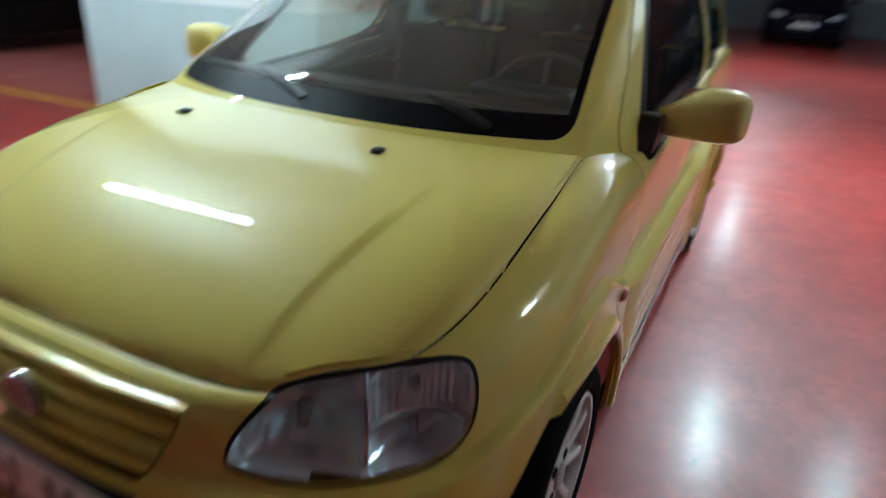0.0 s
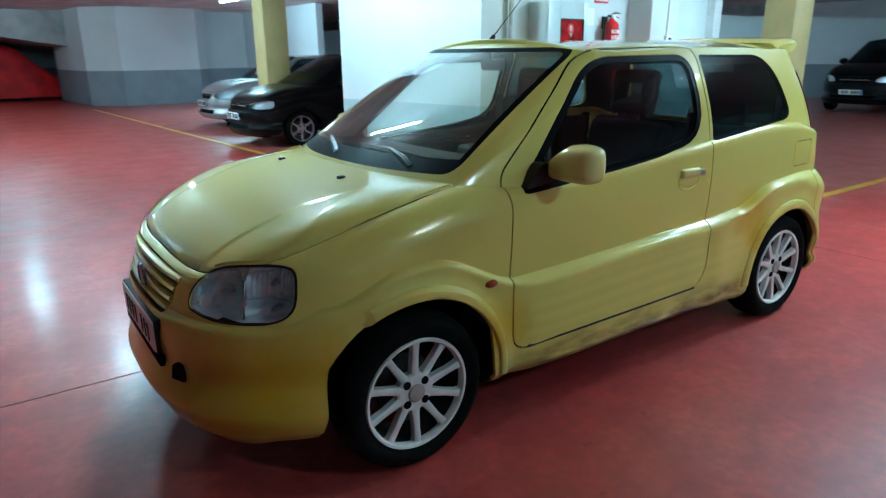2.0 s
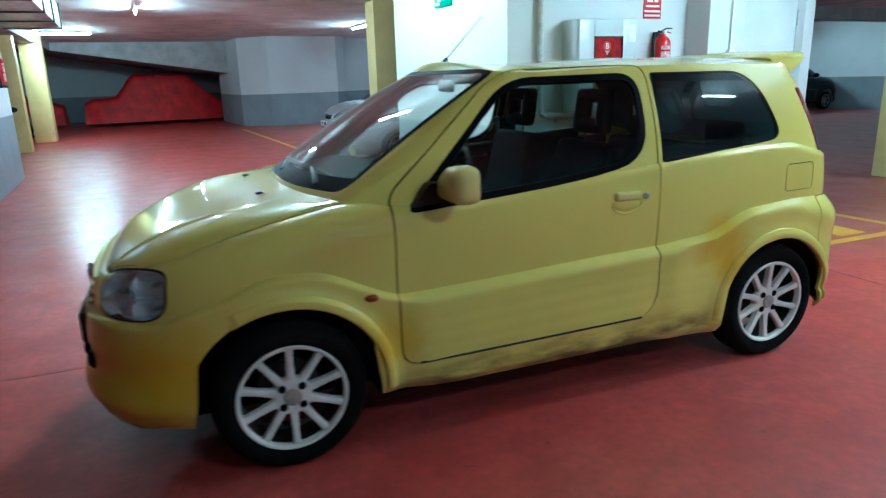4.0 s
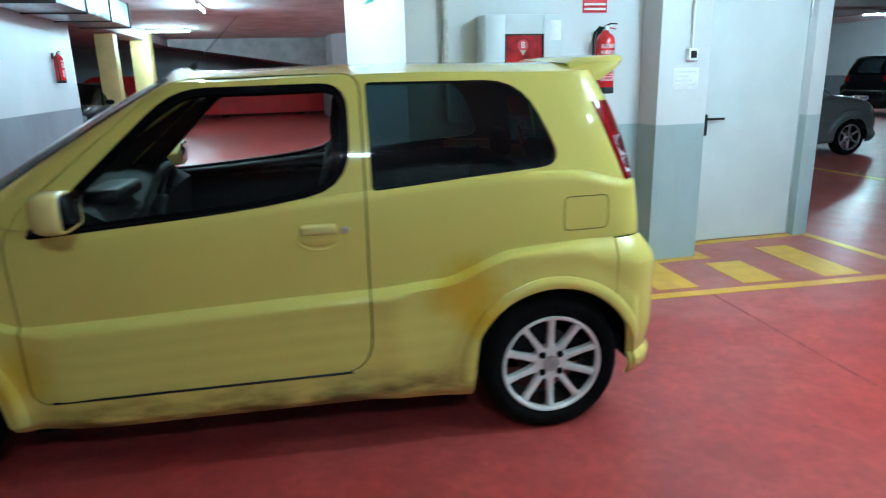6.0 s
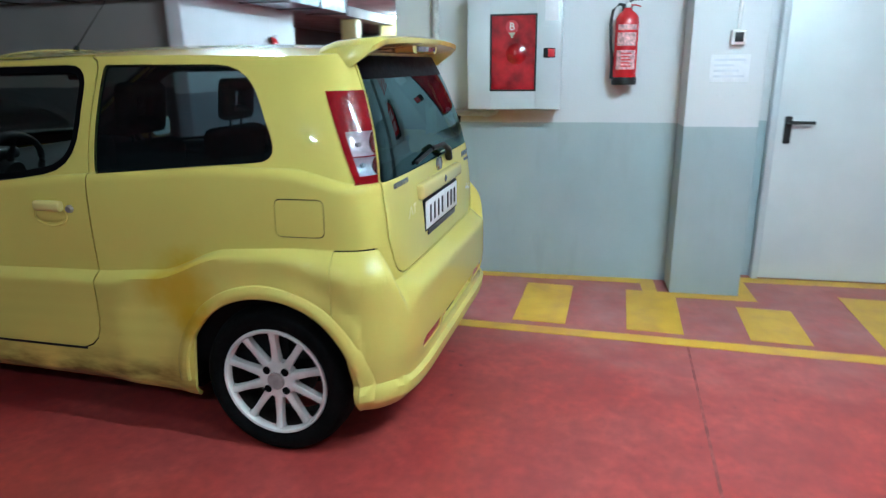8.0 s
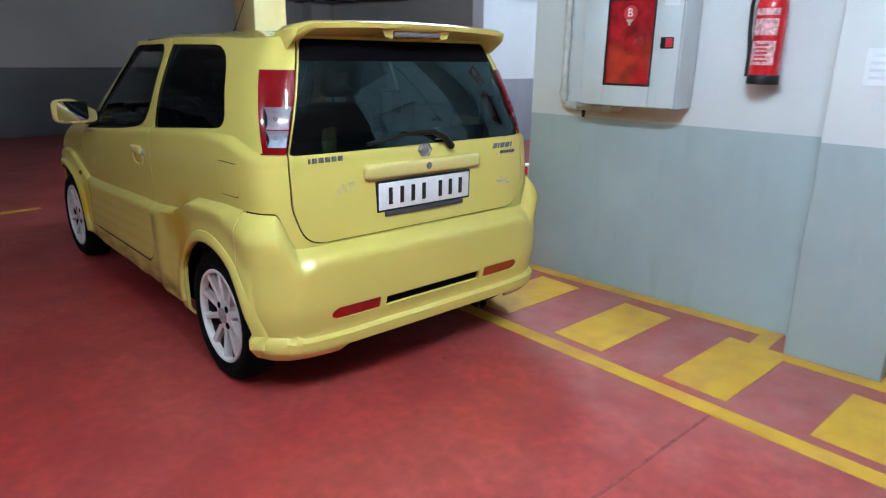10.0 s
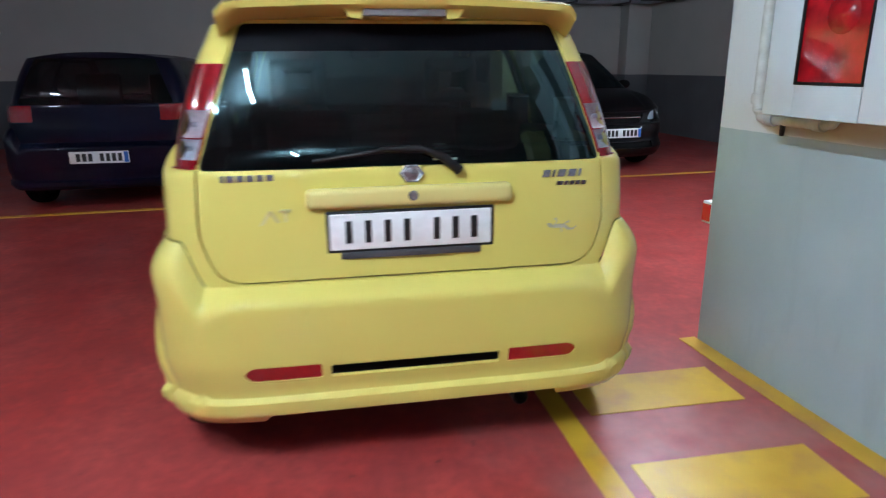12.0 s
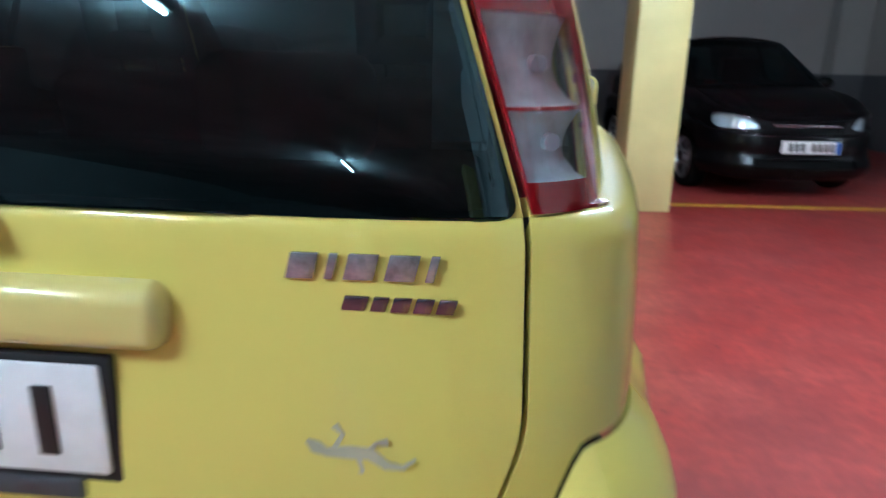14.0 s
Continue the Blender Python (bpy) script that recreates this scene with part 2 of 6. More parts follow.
RUBBER = plain("tyre_rubber", (0.004, 0.004, 0.004), 0.85, vary=0.3, scale=12, relief=0.2, spec=0.08)
SEAL = plain("black_rubber_seal", (0.007, 0.007, 0.008), 0.45, vary=0.2, scale=10, spec=0.25)
FRIT = plain("black_glass_edge", (0.003, 0.003, 0.004), 0.45, vary=0.1, scale=10, spec=0.03)
BLACKPLASTIC = plain("black_grained_plastic", (0.012, 0.012, 0.013), 0.5, vary=0.2, scale=10, relief=0.1, spec=0.3)
GREYPLASTIC = plain("grey_cowl_plastic", (0.05, 0.05, 0.055), 0.5, vary=0.2, scale=8, relief=0.1)
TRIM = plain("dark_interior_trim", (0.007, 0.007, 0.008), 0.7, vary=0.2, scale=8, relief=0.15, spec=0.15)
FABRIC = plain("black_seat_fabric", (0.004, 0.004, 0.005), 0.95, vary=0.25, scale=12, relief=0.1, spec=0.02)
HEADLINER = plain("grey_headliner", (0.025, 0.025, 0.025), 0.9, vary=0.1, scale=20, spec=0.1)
UNDER = plain("underbody_black", (0.004, 0.004, 0.004), 0.9, vary=0.3, scale=6, spec=0.1)
WHITEWHEEL = plain("white_wheel_paint", (0.72, 0.71, 0.68), 0.35, vary=0.08, scale=14, coat=0.3)
HUB = plain("dusty_grey_hub_cap", (0.36, 0.32, 0.30), 0.5, vary=0.15, scale=30)
STEEL = plain("dark_brake_steel", (0.035, 0.03, 0.027), 0.55, 0.5, vary=0.4, scale=20)
ALLOY = plain("silver_alloy", (0.50, 0.50, 0.52), 0.3, 0.9, vary=0.1, scale=20)
CHROME = plain("chrome", (0.66, 0.68, 0.72), 0.16, 1.0, vary=0.05, scale=20)
REFLECTOR = plain("lamp_reflector", (0.80, 0.90, 1.0), 0.16, 0.5, vary=0.10, scale=25)
LAMPBOWL = plain("frosted_lamp_bowl", (0.60, 0.62, 0.66), 0.32, 0.3, vary=0.15, scale=45)
CLEARLENS = pane_glass("clear_lamp_lens", (0.93, 0.95, 0.97), 1.0)
REDLENS = lamp_plastic("red_lamp_lens", (0.30, 0.004, 0.009), 0.08, 0.25)
PINKLENS = pane_glass("pinkish_lamp_lens", (0.72, 0.62, 0.64), 1.2, 0.05)
CELLLENS = pane_glass("clear_cell_lens", (0.74, 0.79, 0.84), 1.2, 0.03)
BADGE = plain("dark_chrome_badge", (0.36, 0.37, 0.39), 0.22, 0.7, vary=0.35, scale=90)
DASH = plain("dark_dashboard_plastic", (0.008, 0.008, 0.009), 0.7, vary=0.2, scale=8, relief=0.1, spec=0.12)
REDREFLEX = lamp_plastic("dark_red_reflector", (0.42, 0.008, 0.010), 0.10, 0.2)
WHITELENS = lamp_plastic("white_lamp_lens", (0.58, 0.63, 0.68), 0.1, 0.35)
AMBER = lamp_plastic("amber_lens", (0.32, 0.06, 0.01), 0.1, 0.2)
CLEARGLASS = pane_glass("clear_car_glass", (0.90, 0.93, 0.92), 0.3)
# films below also paint in reflections, teal on the tinted panes
SCREEN = pane_glass("windscreen_glass", (0.68, 0.745, 0.70), 1.2, 0.0, 0.06)
TINTED = pane_glass("tinted_car_glass", (0.15, 0.205, 0.215), 0.45, 0.0, 0.004, (0.30, 0.5, 0.55))
REARTINT = pane_glass("tinted_rear_glass", (0.05, 0.085, 0.09), 0.95, 0.01, 0.0025, (0.30, 0.60, 0.62), (0.62, 0.95, 1.0))
MIRROR = plain("mirror_silver", (0.85, 0.87, 0.88), 0.02, 1.0, vary=0.01)
PLATEWHITE = plain("reflective_plate_white", (0.80, 0.80, 0.80), 0.35, vary=0.04, scale=40)
PLATEBLUE = plain("plate_blue", (0.03, 0.12, 0.45), 0.4, vary=0.05)
INK = plain("plate_black", (0.012, 0.012, 0.012), 0.45, vary=0.1)
STICKER = plain("grey_sticker", (0.42, 0.40, 0.28), 0.4, vary=0.12, scale=30)
FAINT = plain("faint_grey_sticker", (0.62, 0.55, 0.22), 0.4, vary=0.12, scale=40)
GLASSLABEL = plain("pale_green_label", (0.55, 0.75, 0.62), 0.5, vary=0.2, scale=60)
DULLCHROME = plain("purple_grey_badge", (0.24, 0.20, 0.24), 0.15, 0.9, vary=0.2, scale=60)
PALEYELLOW = car_paint("pale_yellow_paint", (0.68, 0.58, 0.20))
CABINET = plain("pale_grey_enamel", (0.55, 0.59, 0.61), 0.35, vary=0.06, scale=3, coat=0.2)
CABRED = plain("red_cabinet_pane", (0.30, 0.004, 0.008), 0.15, vary=0.55, scale=9, coat=0.8)
EXTLABEL = plain("red_printed_label", (0.66, 0.36, 0.37), 0.4, vary=0.45, scale=60)
EXTRED = plain("extinguisher_red", (0.55, 0.012, 0.018), 0.25, vary=0.08, scale=8, coat=0.6)
SIGNRED = plain("sign_red", (0.52, 0.02, 0.03), 0.4, vary=0.06)
SIGNGREEN = plain("sign_green", (0.01, 0.18, 0.10), 0.4, vary=0.06)
WHITEPLASTIC = plain("white_plastic", (0.78, 0.78, 0.76), 0.4, vary=0.05)
PAPER = plain("paper", (0.76, 0.77, 0.80), 0.7, vary=0.05, scale=20)
FADEDINK = plain("faded_ink", (0.64, 0.66, 0.72), 0.7, vary=0.1)
DOORPAINT = plain("white_door_enamel", (0.64, 0.67, 0.67), 0.38, vary=0.05, scale=2.2, coat=0.15)
PIPE = plain("galvanised_pipe", (0.50, 0.50, 0.48), 0.45, 0.15, vary=0.2, scale=12)
CLOTH = plain("red_car_cover", (0.60, 0.006, 0.012), 0.60, vary=0.25, scale=2.5, relief=0.3)
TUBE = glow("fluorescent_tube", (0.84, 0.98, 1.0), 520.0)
BATTEN = plain("white_batten_enamel", (0.75, 0.76, 0.76), 0.4, vary=0.05)
JOINT = plain("floor_joint_dirt", (0.26, 0.055, 0.05), 0.6, vary=0.3, scale=20)
GALVANISED = plain("galvanised_sheet", (0.46, 0.53, 0.58), 0.34, 0.85, vary=0.30, scale=7, relief=0.1)


# ---- building blocks ----
def finish(name, bm, mat, parent=None, label="", smooth=40, m=None):
    me = bpy.data.meshes.new(name)
    bmesh.ops.recalc_face_normals(bm, faces=bm.faces[:])
    if m is not None:
        bm.transform(m)
    bm.to_mesh(me)
    bm.free()
    me.materials.append(mat)
    if smooth:
        me.polygons.foreach_set("use_smooth", [True] * len(me.polygons))
        me.set_sharp_from_angle(angle=radians(smooth))
    ob = new(name, me)
    ob.parent = parent
    if label:
        ob["label"] = label
    return ob


part = finish


def thing(name, label, category, m=None, group=""):
    ob = new(name)
    ob.empty_display_size = 0.2
    if m is not None:
        ob.matrix_basis = m
    return tagged(ob, label, category, group)


def box(a, b, bevel=0.0, bm=None, seg=2):
    """A box between two corners, its edges rounded."""
    bm2 = bmesh.new()
    bmesh.ops.create_cube(bm2, size=1)
    for v in bm2.verts:
        v.co = [a[i] + (b[i] - a[i]) * (v.co[i] + 0.5) for i in range(3)]
    if bevel:
        bmesh.ops.bevel(bm2, geom=bm2.edges[:], offset=bevel, segments=seg, affect="EDGES", profile=0.5)
    return merge(bm, bm2)


def merge(bm, other, m=None):
    if m is not None:
        other.transform(m)
    if bm is None:
        return other
    me = bpy.data.meshes.new("tmp")
    other.to_mesh(me)
    other.free()
    bm.from_mesh(me)
    bpy.data.meshes.remove(me)
    return bm


def cylinder(p, q, r, r2=None, seg=20, bm=None, caps=True):
    p, q = Vector(p), Vector(q)
    bm2 = bmesh.new()
    bmesh.ops.create_cone(bm2, cap_ends=caps, segments=seg, radius1=r, radius2=r if r2 is None else r2, depth=(q - p).length)
    bm2.transform(Matrix.Translation((p + q) / 2) @ (q - p).to_track_quat("Z", "Y").to_matrix().to_4x4())
    return merge(bm, bm2)


def sweep(points, r, seg=10, bm=None, flat=1.0):
    """A tube along points; r: a radius or one for each point; flat squashes it in z."""
    bm2 = bmesh.new()
    pts = [Vector(p) for p in points]
    rings = []
    for i, p in enumerate(pts):
        d = (pts[min(i + 1, len(pts) - 1)] - pts[max(i - 1, 0)]).normalized()
        up = Vector((0, 0, 1)) if abs(d.z) < 0.9 else Vector((1, 0, 0))
        s = d.cross(up).normalized()
        t = s.cross(d)
        rr = r[i] if isinstance(r, (list, tuple)) else r
        rings.append([bm2.verts.new(p + s * rr * math.cos(k * math.tau / seg) + t * rr * flat * math.sin(k * math.tau / seg)) for k in range(seg)])
    for a, b in zip(rings, rings[1:]):
        for k in range(seg):
            bm2.faces.new((a[k], a[(k + 1) % seg], b[(k + 1) % seg], b[k]))
    bm2.faces.new(rings[0])
    bm2.faces.new(rings[-1][::-1])
    return merge(bm, bm2)


def lathe(profile, axis_m, seg=40, bm=None, caps=True):
    """Turns (radius, height) pairs about z, then places by axis_m."""
    bm2 = bmesh.new()
    rings = [[bm2.verts.new((r * math.cos(k * math.tau / seg), r * math.sin(k * math.tau / seg), h)) for k in range(seg)] for r, h in profile]
    for a, b in zip(rings, rings[1:]):
        for k in range(seg):
            bm2.faces.new((a[k], a[(k + 1) % seg], b[(k + 1) % seg], b[k]))
    for ring in (rings[0], rings[-1]):
        if caps and profile[rings.index(ring)][0] > 1e-4:
            bm2.faces.new(ring)
    return merge(bm, bm2, axis_m)


def prism(outline, depth, m, bm=None, bevel=0.0):
    """A flat outline (x, y) with thickness along z, placed by m."""
    bm2 = bmesh.new()
    lo = [bm2.verts.new((x, y, 0)) for x, y in outline]
    hi = [bm2.verts.new((x, y, depth)) for x, y in outline]
    bm2.faces.new(lo[::-1])
    bm2.faces.new(hi)
    for k in range(len(lo)):
        j = (k + 1) % len(lo)
        bm2.faces.new((lo[k], lo[j], hi[j], hi[k]))
    if bevel:
        bmesh.ops.bevel(bm2, geom=[e for e in bm2.edges if abs((e.verts[0].co - e.verts[1].co).z) < 1e-6 and e.verts[0].co.z > depth / 2], offset=bevel, segments=2, affect="EDGES")
    return merge(bm, bm2, m)


def rounded(points, r, n=5):
    """A convex outline with rounded corners; r: a radius or one for each corner."""
    out = []
    for i, p in enumerate(points):
        p, a, b = Vector(p), Vector(points[i - 1]), Vector(points[(i + 1) % len(points)])
        rr = r[i] if isinstance(r, (list, tuple)) else r
        da, db = (a - p), (b - p)
        ra, rb = min(rr, da.length * 0.48), min(rr, db.length * 0.48)
        p0, p2 = p + da.normalized() * ra, p + db.normalized() * rb
        for k in range(n + 1):
            t = k / n
            q = p0 * (1 - t) ** 2 + p * 2 * t * (1 - t) + p2 * t * t
            out.append((q.x, q.y))
    return out


def smooth(a, b, x):
    t = min(1.0, max(0.0, (x - a) / (b - a)))
    return t * t * (3 - 2 * t)


def curve(xs, ys, x):
    """Monotone-ish smooth interpolation through a few knots."""
    for i in range(len(xs) - 1):
        if x <= xs[i + 1] or i == len(xs) - 2:
            t = min(1.0, max(0.0, (x - xs[i]) / (xs[i + 1] - xs[i])))
            return ys[i] + (ys[i + 1] - ys[i]) * (t * t * (3 - 2 * t) * 0.6 + t * 0.4)
    return ys[-1]


# ---- the garage ----
def setting(name, bm, mat, label, m=W, category=""):
    return tagged(finish(name, bm, mat, None, "", 30, m), label, category or name.split("_")[0], "", "structure")


WEST, EAST, SOUTH, NORTH = -29.0, 8.0, -7.6, 21.2
setting("floor", box((WEST, SOUTH, -0.2), (EAST, NORTH, 0.0)), FLOOR, "glossy worn red epoxy floor with stains and scuffs")
setting("ceiling", box((WEST, SOUTH, CEIL), (EAST, NORTH, CEIL + 0.2)), CEILING, "pale grey plastered garage ceiling")
setting("wall_south", box((WEST, SOUTH - 0.2, 0), (EAST, SOUTH, CEIL)), DIMWALL, "pale wall with a dark grey dado behind the parking bays, darkened for the dim light", category="wall")
setting("wall_west", box((WEST - 0.2, SOUTH, 0), (WEST, NORTH, CEIL)), BLUEWALL, "cool white wall with a grey dado", category="wall")
setting("wall_east", box((EAST, SOUTH, 0), (EAST + 0.2, NORTH, CEIL)), BLUEWALL, "white wall with a grey dado", category="wall")
setting("wall_north", box((WEST, NORTH, 0), (EAST, NORTH + 0.2, CEIL)), BLUEWALL, "cool white wall with a grey dado behind the far bays", category="wall")

# stair core beside the hatchback: walls round an opening for the steel door
core = prism(((-1.365, 2.18), (-1.365, 4.38), (-3.02, 4.38), (-3.02, 1.94)), CEIL, pose(0, 0, 0))
core = box((-3.02, 4.384, 0), (-1.565, 5.69, CEIL), 0, core)
setting("wall_core", core, WALL, "white core wall with a pale grey dado", category="wall")
setting("pilaster_core", box((-1.37, 3.97, 0), (-1.115, 4.38, CEIL), 0.008), WALL, "white pilaster with a grey dado beside the steel door", category="pilaster")
setting("door_jamb", box((-1.57, 5.55, 0), (-1.42, 5.69, CEIL), 0.006), WALL, "painted jamb beside the steel door", category="jamb")
setting("door_lintel", box((-1.57, 4.38, 2.12), (-1.42, 5.55, CEIL)), WALL, "painted lintel over the steel door", category="lintel")

# wall with a fire extinguisher past the aisle, and the bay's side wall
setting("wall_aisle", box((-9.6, -2.35, 0), (-5.77, -2.12, CEIL), 0.006), BLUEWALL, "white wall with a grey dado along the aisle", category="wall")
setting("wall_bay", box((-6.9, SOUTH, 0), (-6.7, -2.352, CEIL)), DIMWALL, "wall with a grey dado beside the parking bay, darkened for the dim light", category="wall")

setting("pilaster_bay", box((-6.698, SOUTH, 0), (-6.2, SOUTH + 0.32, CEIL), 0.008), DIMWALL, "pilaster in the corner of the bay, darkened for the dim light", category="pilaster")

# chamfered white block at the end of the aisle
blk = prism(((-20.1, 3.1), (-19.2, 3.9), (-19.2, 6.2), (-19.6, 6.6), (-24, 6.6), (-24, 2.95)), CEIL, pose(0, 0, 0))
setting("wall_block", blk, BLUEWALL, "white chamfered wall block with a blue-grey dado", category="wall")
setting("wall_recess", box((-24, 6.6, 0), (-20.2, 8.2, CEIL)), BLUEWALL, "white recessed wall with a grey dado behind parked cars", category="wall")
setting("wall_bays", box((-24, 8.2, 0), (-15.0, 8.4, CEIL)), BLUEWALL, "white wall with a grey dado behind the parking bays", category="wall")

# sloping underside of a ramp over the covered cars
rb = bmesh.new()
for u in (-22.0, -28.9):
    for v, z in ((-5.6, 3.1), (5.5, 1.40), (5.5, 3.3), (-5.6, 3.5)):
        rb.verts.new((u, v, z))
rb.verts.ensure_lookup_table()
for q in ((0, 1, 2, 3), (7, 6, 5, 4), (0, 4, 5, 1), (1, 5, 6, 2), (2, 6, 7, 3), (3, 7, 4, 0)):
    rb.faces.new([rb.verts[i] for i in q])
setting("ramp", rb, CONCRETE, "sloping concrete underside of a ramp", category="ramp")

# ceiling beams
for n, (a, b) in enumerate((((-22, -2.9, 2.60), (-9.6, -2.4, CEIL)), ((-9.0, 8.4, 2.55), (-8.4, NORTH, CEIL)), ((-29, 13.8, 2.5), (-9, 14.3, CEIL)))):
    setting("beam_%d" % (n + 1), box(a, b, 0.01), CONCRETE, "pale concrete ceiling beam", category="beam")

for n, (u, v, w, d) in enumerate(((-1.95, -2.12, 0.40, 0.42), (-14.9, -2.75, 0.42, 0.42), (-18.2, -2.55, 0.75, 0.5), (-9.45, 4.22, 0.46, 0.46), (-2.0, 8.52, 0.42, 0.55), (-8.0, 11.3, 0.34, 0.34), (-14.5, 17.0, 0.5, 0.5))):
    setting("pillar_%d" % (n + 1), box((u - w / 2, v - d / 2, 0), (u + w / 2, v + d / 2, CEIL), 0.012), PILLAR, "cream-yellow painted square concrete pillar", category="pillar")


# ---- painted floor markings ----
def marking(name, x0, y0, x1, y1, label, m=None, h=0.003):
    return tagged(finish(name, box((x0, y0, -0.02), (x1, y1, h)), MARK, None, "", 0, m), label, "floor marking", "", "structure")


marking("line_outer", -0.635, 2.2, -0.545, 9.5, "worn yellow painted line along the hatched strip")
for k in range(5):
    y = 2.38 + 0.625 * k
    marking("stripe", -1.19 if k == 3 else (-1.36 if k < 4 else -1.50), y, -0.70, y + 0.295, "worn yellow painted hatching block on the red floor")
marking("line_border", -1.362, 2.16, -1.275, 3.90, "yellow painted border line along the wall", W)
marking("line_border", -1.275, 3.81, -1.03, 3.90, "yellow painted border line round the pilaster", W, 0.0034)
marking("line_border", -1.115, 3.90, -1.03, 4.47, "yellow painted border line round the pilaster", W, 0.0026)
marking("line_border", -1.48, 4.385, -1.115, 4.47, "yellow painted border line beside the door", W, 0.0034)
marking("line_border", -1.495, 4.47, -1.40, 5.72, "yellow painted border line below the door", W, 0.0028)
marking("line_end", -1.40, 5.63, -0.30, 5.72, "yellow painted end line of the hatched strip", W, 0.0024)
marking("line_bay", 0.6, -1.85, 7.5, -1.76, "yellow painted parking bay line", W)
marking("line_bay", 0.93, -6.8, 1.03, -1.86, "yellow painted parking bay divider", W)
marking("line_bay", -4.7, -2.28, -1.8, -2.19, "yellow painted parking bay line", W)
marking("line_bay", -18.5, 2.75, -3.1, 2.84, "yellow painted parking bay line along the aisle", W)
marking("line_bay", -12.0, 8.6, -3.4, 8.69, "yellow painted parking bay line", W)
tagged(finish("floor_joint", box((-0.56, 3.925, -0.01), (7.0, 3.937, 0.0015)), JOINT, None, "", 0), "dark sealed joint across the red floor", "floor joint", "", "structure")
tagged(finish("floor_joint", box((-0.59, -6.5, -0.01), (-0.578, -0.2, 0.0015)), JOINT, None, "", 0), "dark sealed joint along the red floor", "floor joint", "", "structure")


# ---- fluorescent lamps, two of them added as fill ----
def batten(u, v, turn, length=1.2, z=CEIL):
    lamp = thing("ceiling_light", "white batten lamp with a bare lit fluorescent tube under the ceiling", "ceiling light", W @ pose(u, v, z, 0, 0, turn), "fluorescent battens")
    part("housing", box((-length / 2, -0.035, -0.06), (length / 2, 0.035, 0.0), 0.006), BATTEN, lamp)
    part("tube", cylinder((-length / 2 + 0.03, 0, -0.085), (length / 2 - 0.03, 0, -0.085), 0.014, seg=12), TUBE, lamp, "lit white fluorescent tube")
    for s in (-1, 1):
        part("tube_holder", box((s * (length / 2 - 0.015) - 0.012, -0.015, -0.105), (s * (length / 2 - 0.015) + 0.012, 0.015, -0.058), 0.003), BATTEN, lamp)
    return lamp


# the 0.5 and 0.42 m battens are unseen, added to brighten the left flank
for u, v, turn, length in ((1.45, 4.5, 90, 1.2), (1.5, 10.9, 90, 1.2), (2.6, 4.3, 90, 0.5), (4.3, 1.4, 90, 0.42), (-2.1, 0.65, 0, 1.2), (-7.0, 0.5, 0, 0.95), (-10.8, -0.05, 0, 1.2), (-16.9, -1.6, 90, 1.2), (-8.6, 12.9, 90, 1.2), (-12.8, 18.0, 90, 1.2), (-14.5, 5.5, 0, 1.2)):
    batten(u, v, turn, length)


# ---- the yellow hatchback: x to its left, y towards its tail, z up; front axle at y = 0 ----
WHEELBASE, HUBZ = 2.36, 0.285


def arch(y):
    """Radius of the wheel arch at the front or rear axle."""
    return 0.362 if y < 1 else 0.342


def flow(xs, ys, x):
    """A smooth line through a few knots (Catmull-Rom)."""
    x = min(xs[-1], max(xs[0], x))
    i = 0
    while i < len(xs) - 2 and x > xs[i + 1]:
        i += 1
    def slope(k):
        a, b = max(0, k - 1), min(len(xs) - 1, k + 1)
        return (ys[b] - ys[a]) / (xs[b] - xs[a])
    h = xs[i + 1] - xs[i]
    t = (x - xs[i]) / h
    return ys[i] * (2 * t ** 3 - 3 * t ** 2 + 1) + slope(i) * h * (t ** 3 - 2 * t ** 2 + t) + ys[i + 1] * (3 * t ** 2 - 2 * t ** 3) + slope(i + 1) * h * (t ** 3 - t ** 2)


def superq(w, length, n, f):
    """Quarter of a superellipse: f 0 at the middle of the end, 1 at the side; returns x and distance from the end's start."""
    a = f * math.pi / 2
    return w * math.sin(a) ** (2 / n), length * math.cos(a) ** (2 / n)


def ledge_z(x, y):
    """Height of the step above the wide lower body."""
    if y < -0.30:
        return curve((-0.80, -0.45, -0.30), (0.585, 0.60, 0.655), y)
    if y < 0.45:
        return curve((-0.30, -0.05, 0.10, 0.45), (0.655, 0.745, 0.745, 0.605), y)
    if y < 2.45:
        return curve((0.45, 1.65, 1.92, 2.20, 2.45), (0.605, 0.648, 0.668, 0.765, 0.785), y)
    return 0.785 - 0.145 * smooth(0.695, 0.632, abs(x)) if y > 2.6 else 0.785


def side_shape(f, z):
    """Plan of the body at height z; f: 0 front middle, 1 front corner, 2 rear corner, 3 rear middle."""
    w = 0.772 + 0.016 * math.sin(min(1.0, max(0.0, (z - 0.58) / 0.54)) * math.pi) - 0.010 * smooth(0.40, 0.15, z)
    front = flow((0.15, 0.35, 0.60, 0.80, 1.1), (0.690, 0.712, 0.685, 0.625, 0.53), z)
    rear = flow((0.15, 0.35, 0.60, 0.80, 1.05), (0.580, 0.590, 0.592, 0.590, 0.56), z)
    if f < 1:
        x, d = superq(w, front, 2.8, f)
        return x, -d
    if f <= 2:
        y = 2.2 * (f - 1)
        return w - 0.012 * smooth(1.5, 2.2, y), y
    x, d = superq(w - 0.012, rear, 8.0, 3 - f)
    return x, 2.2 + d


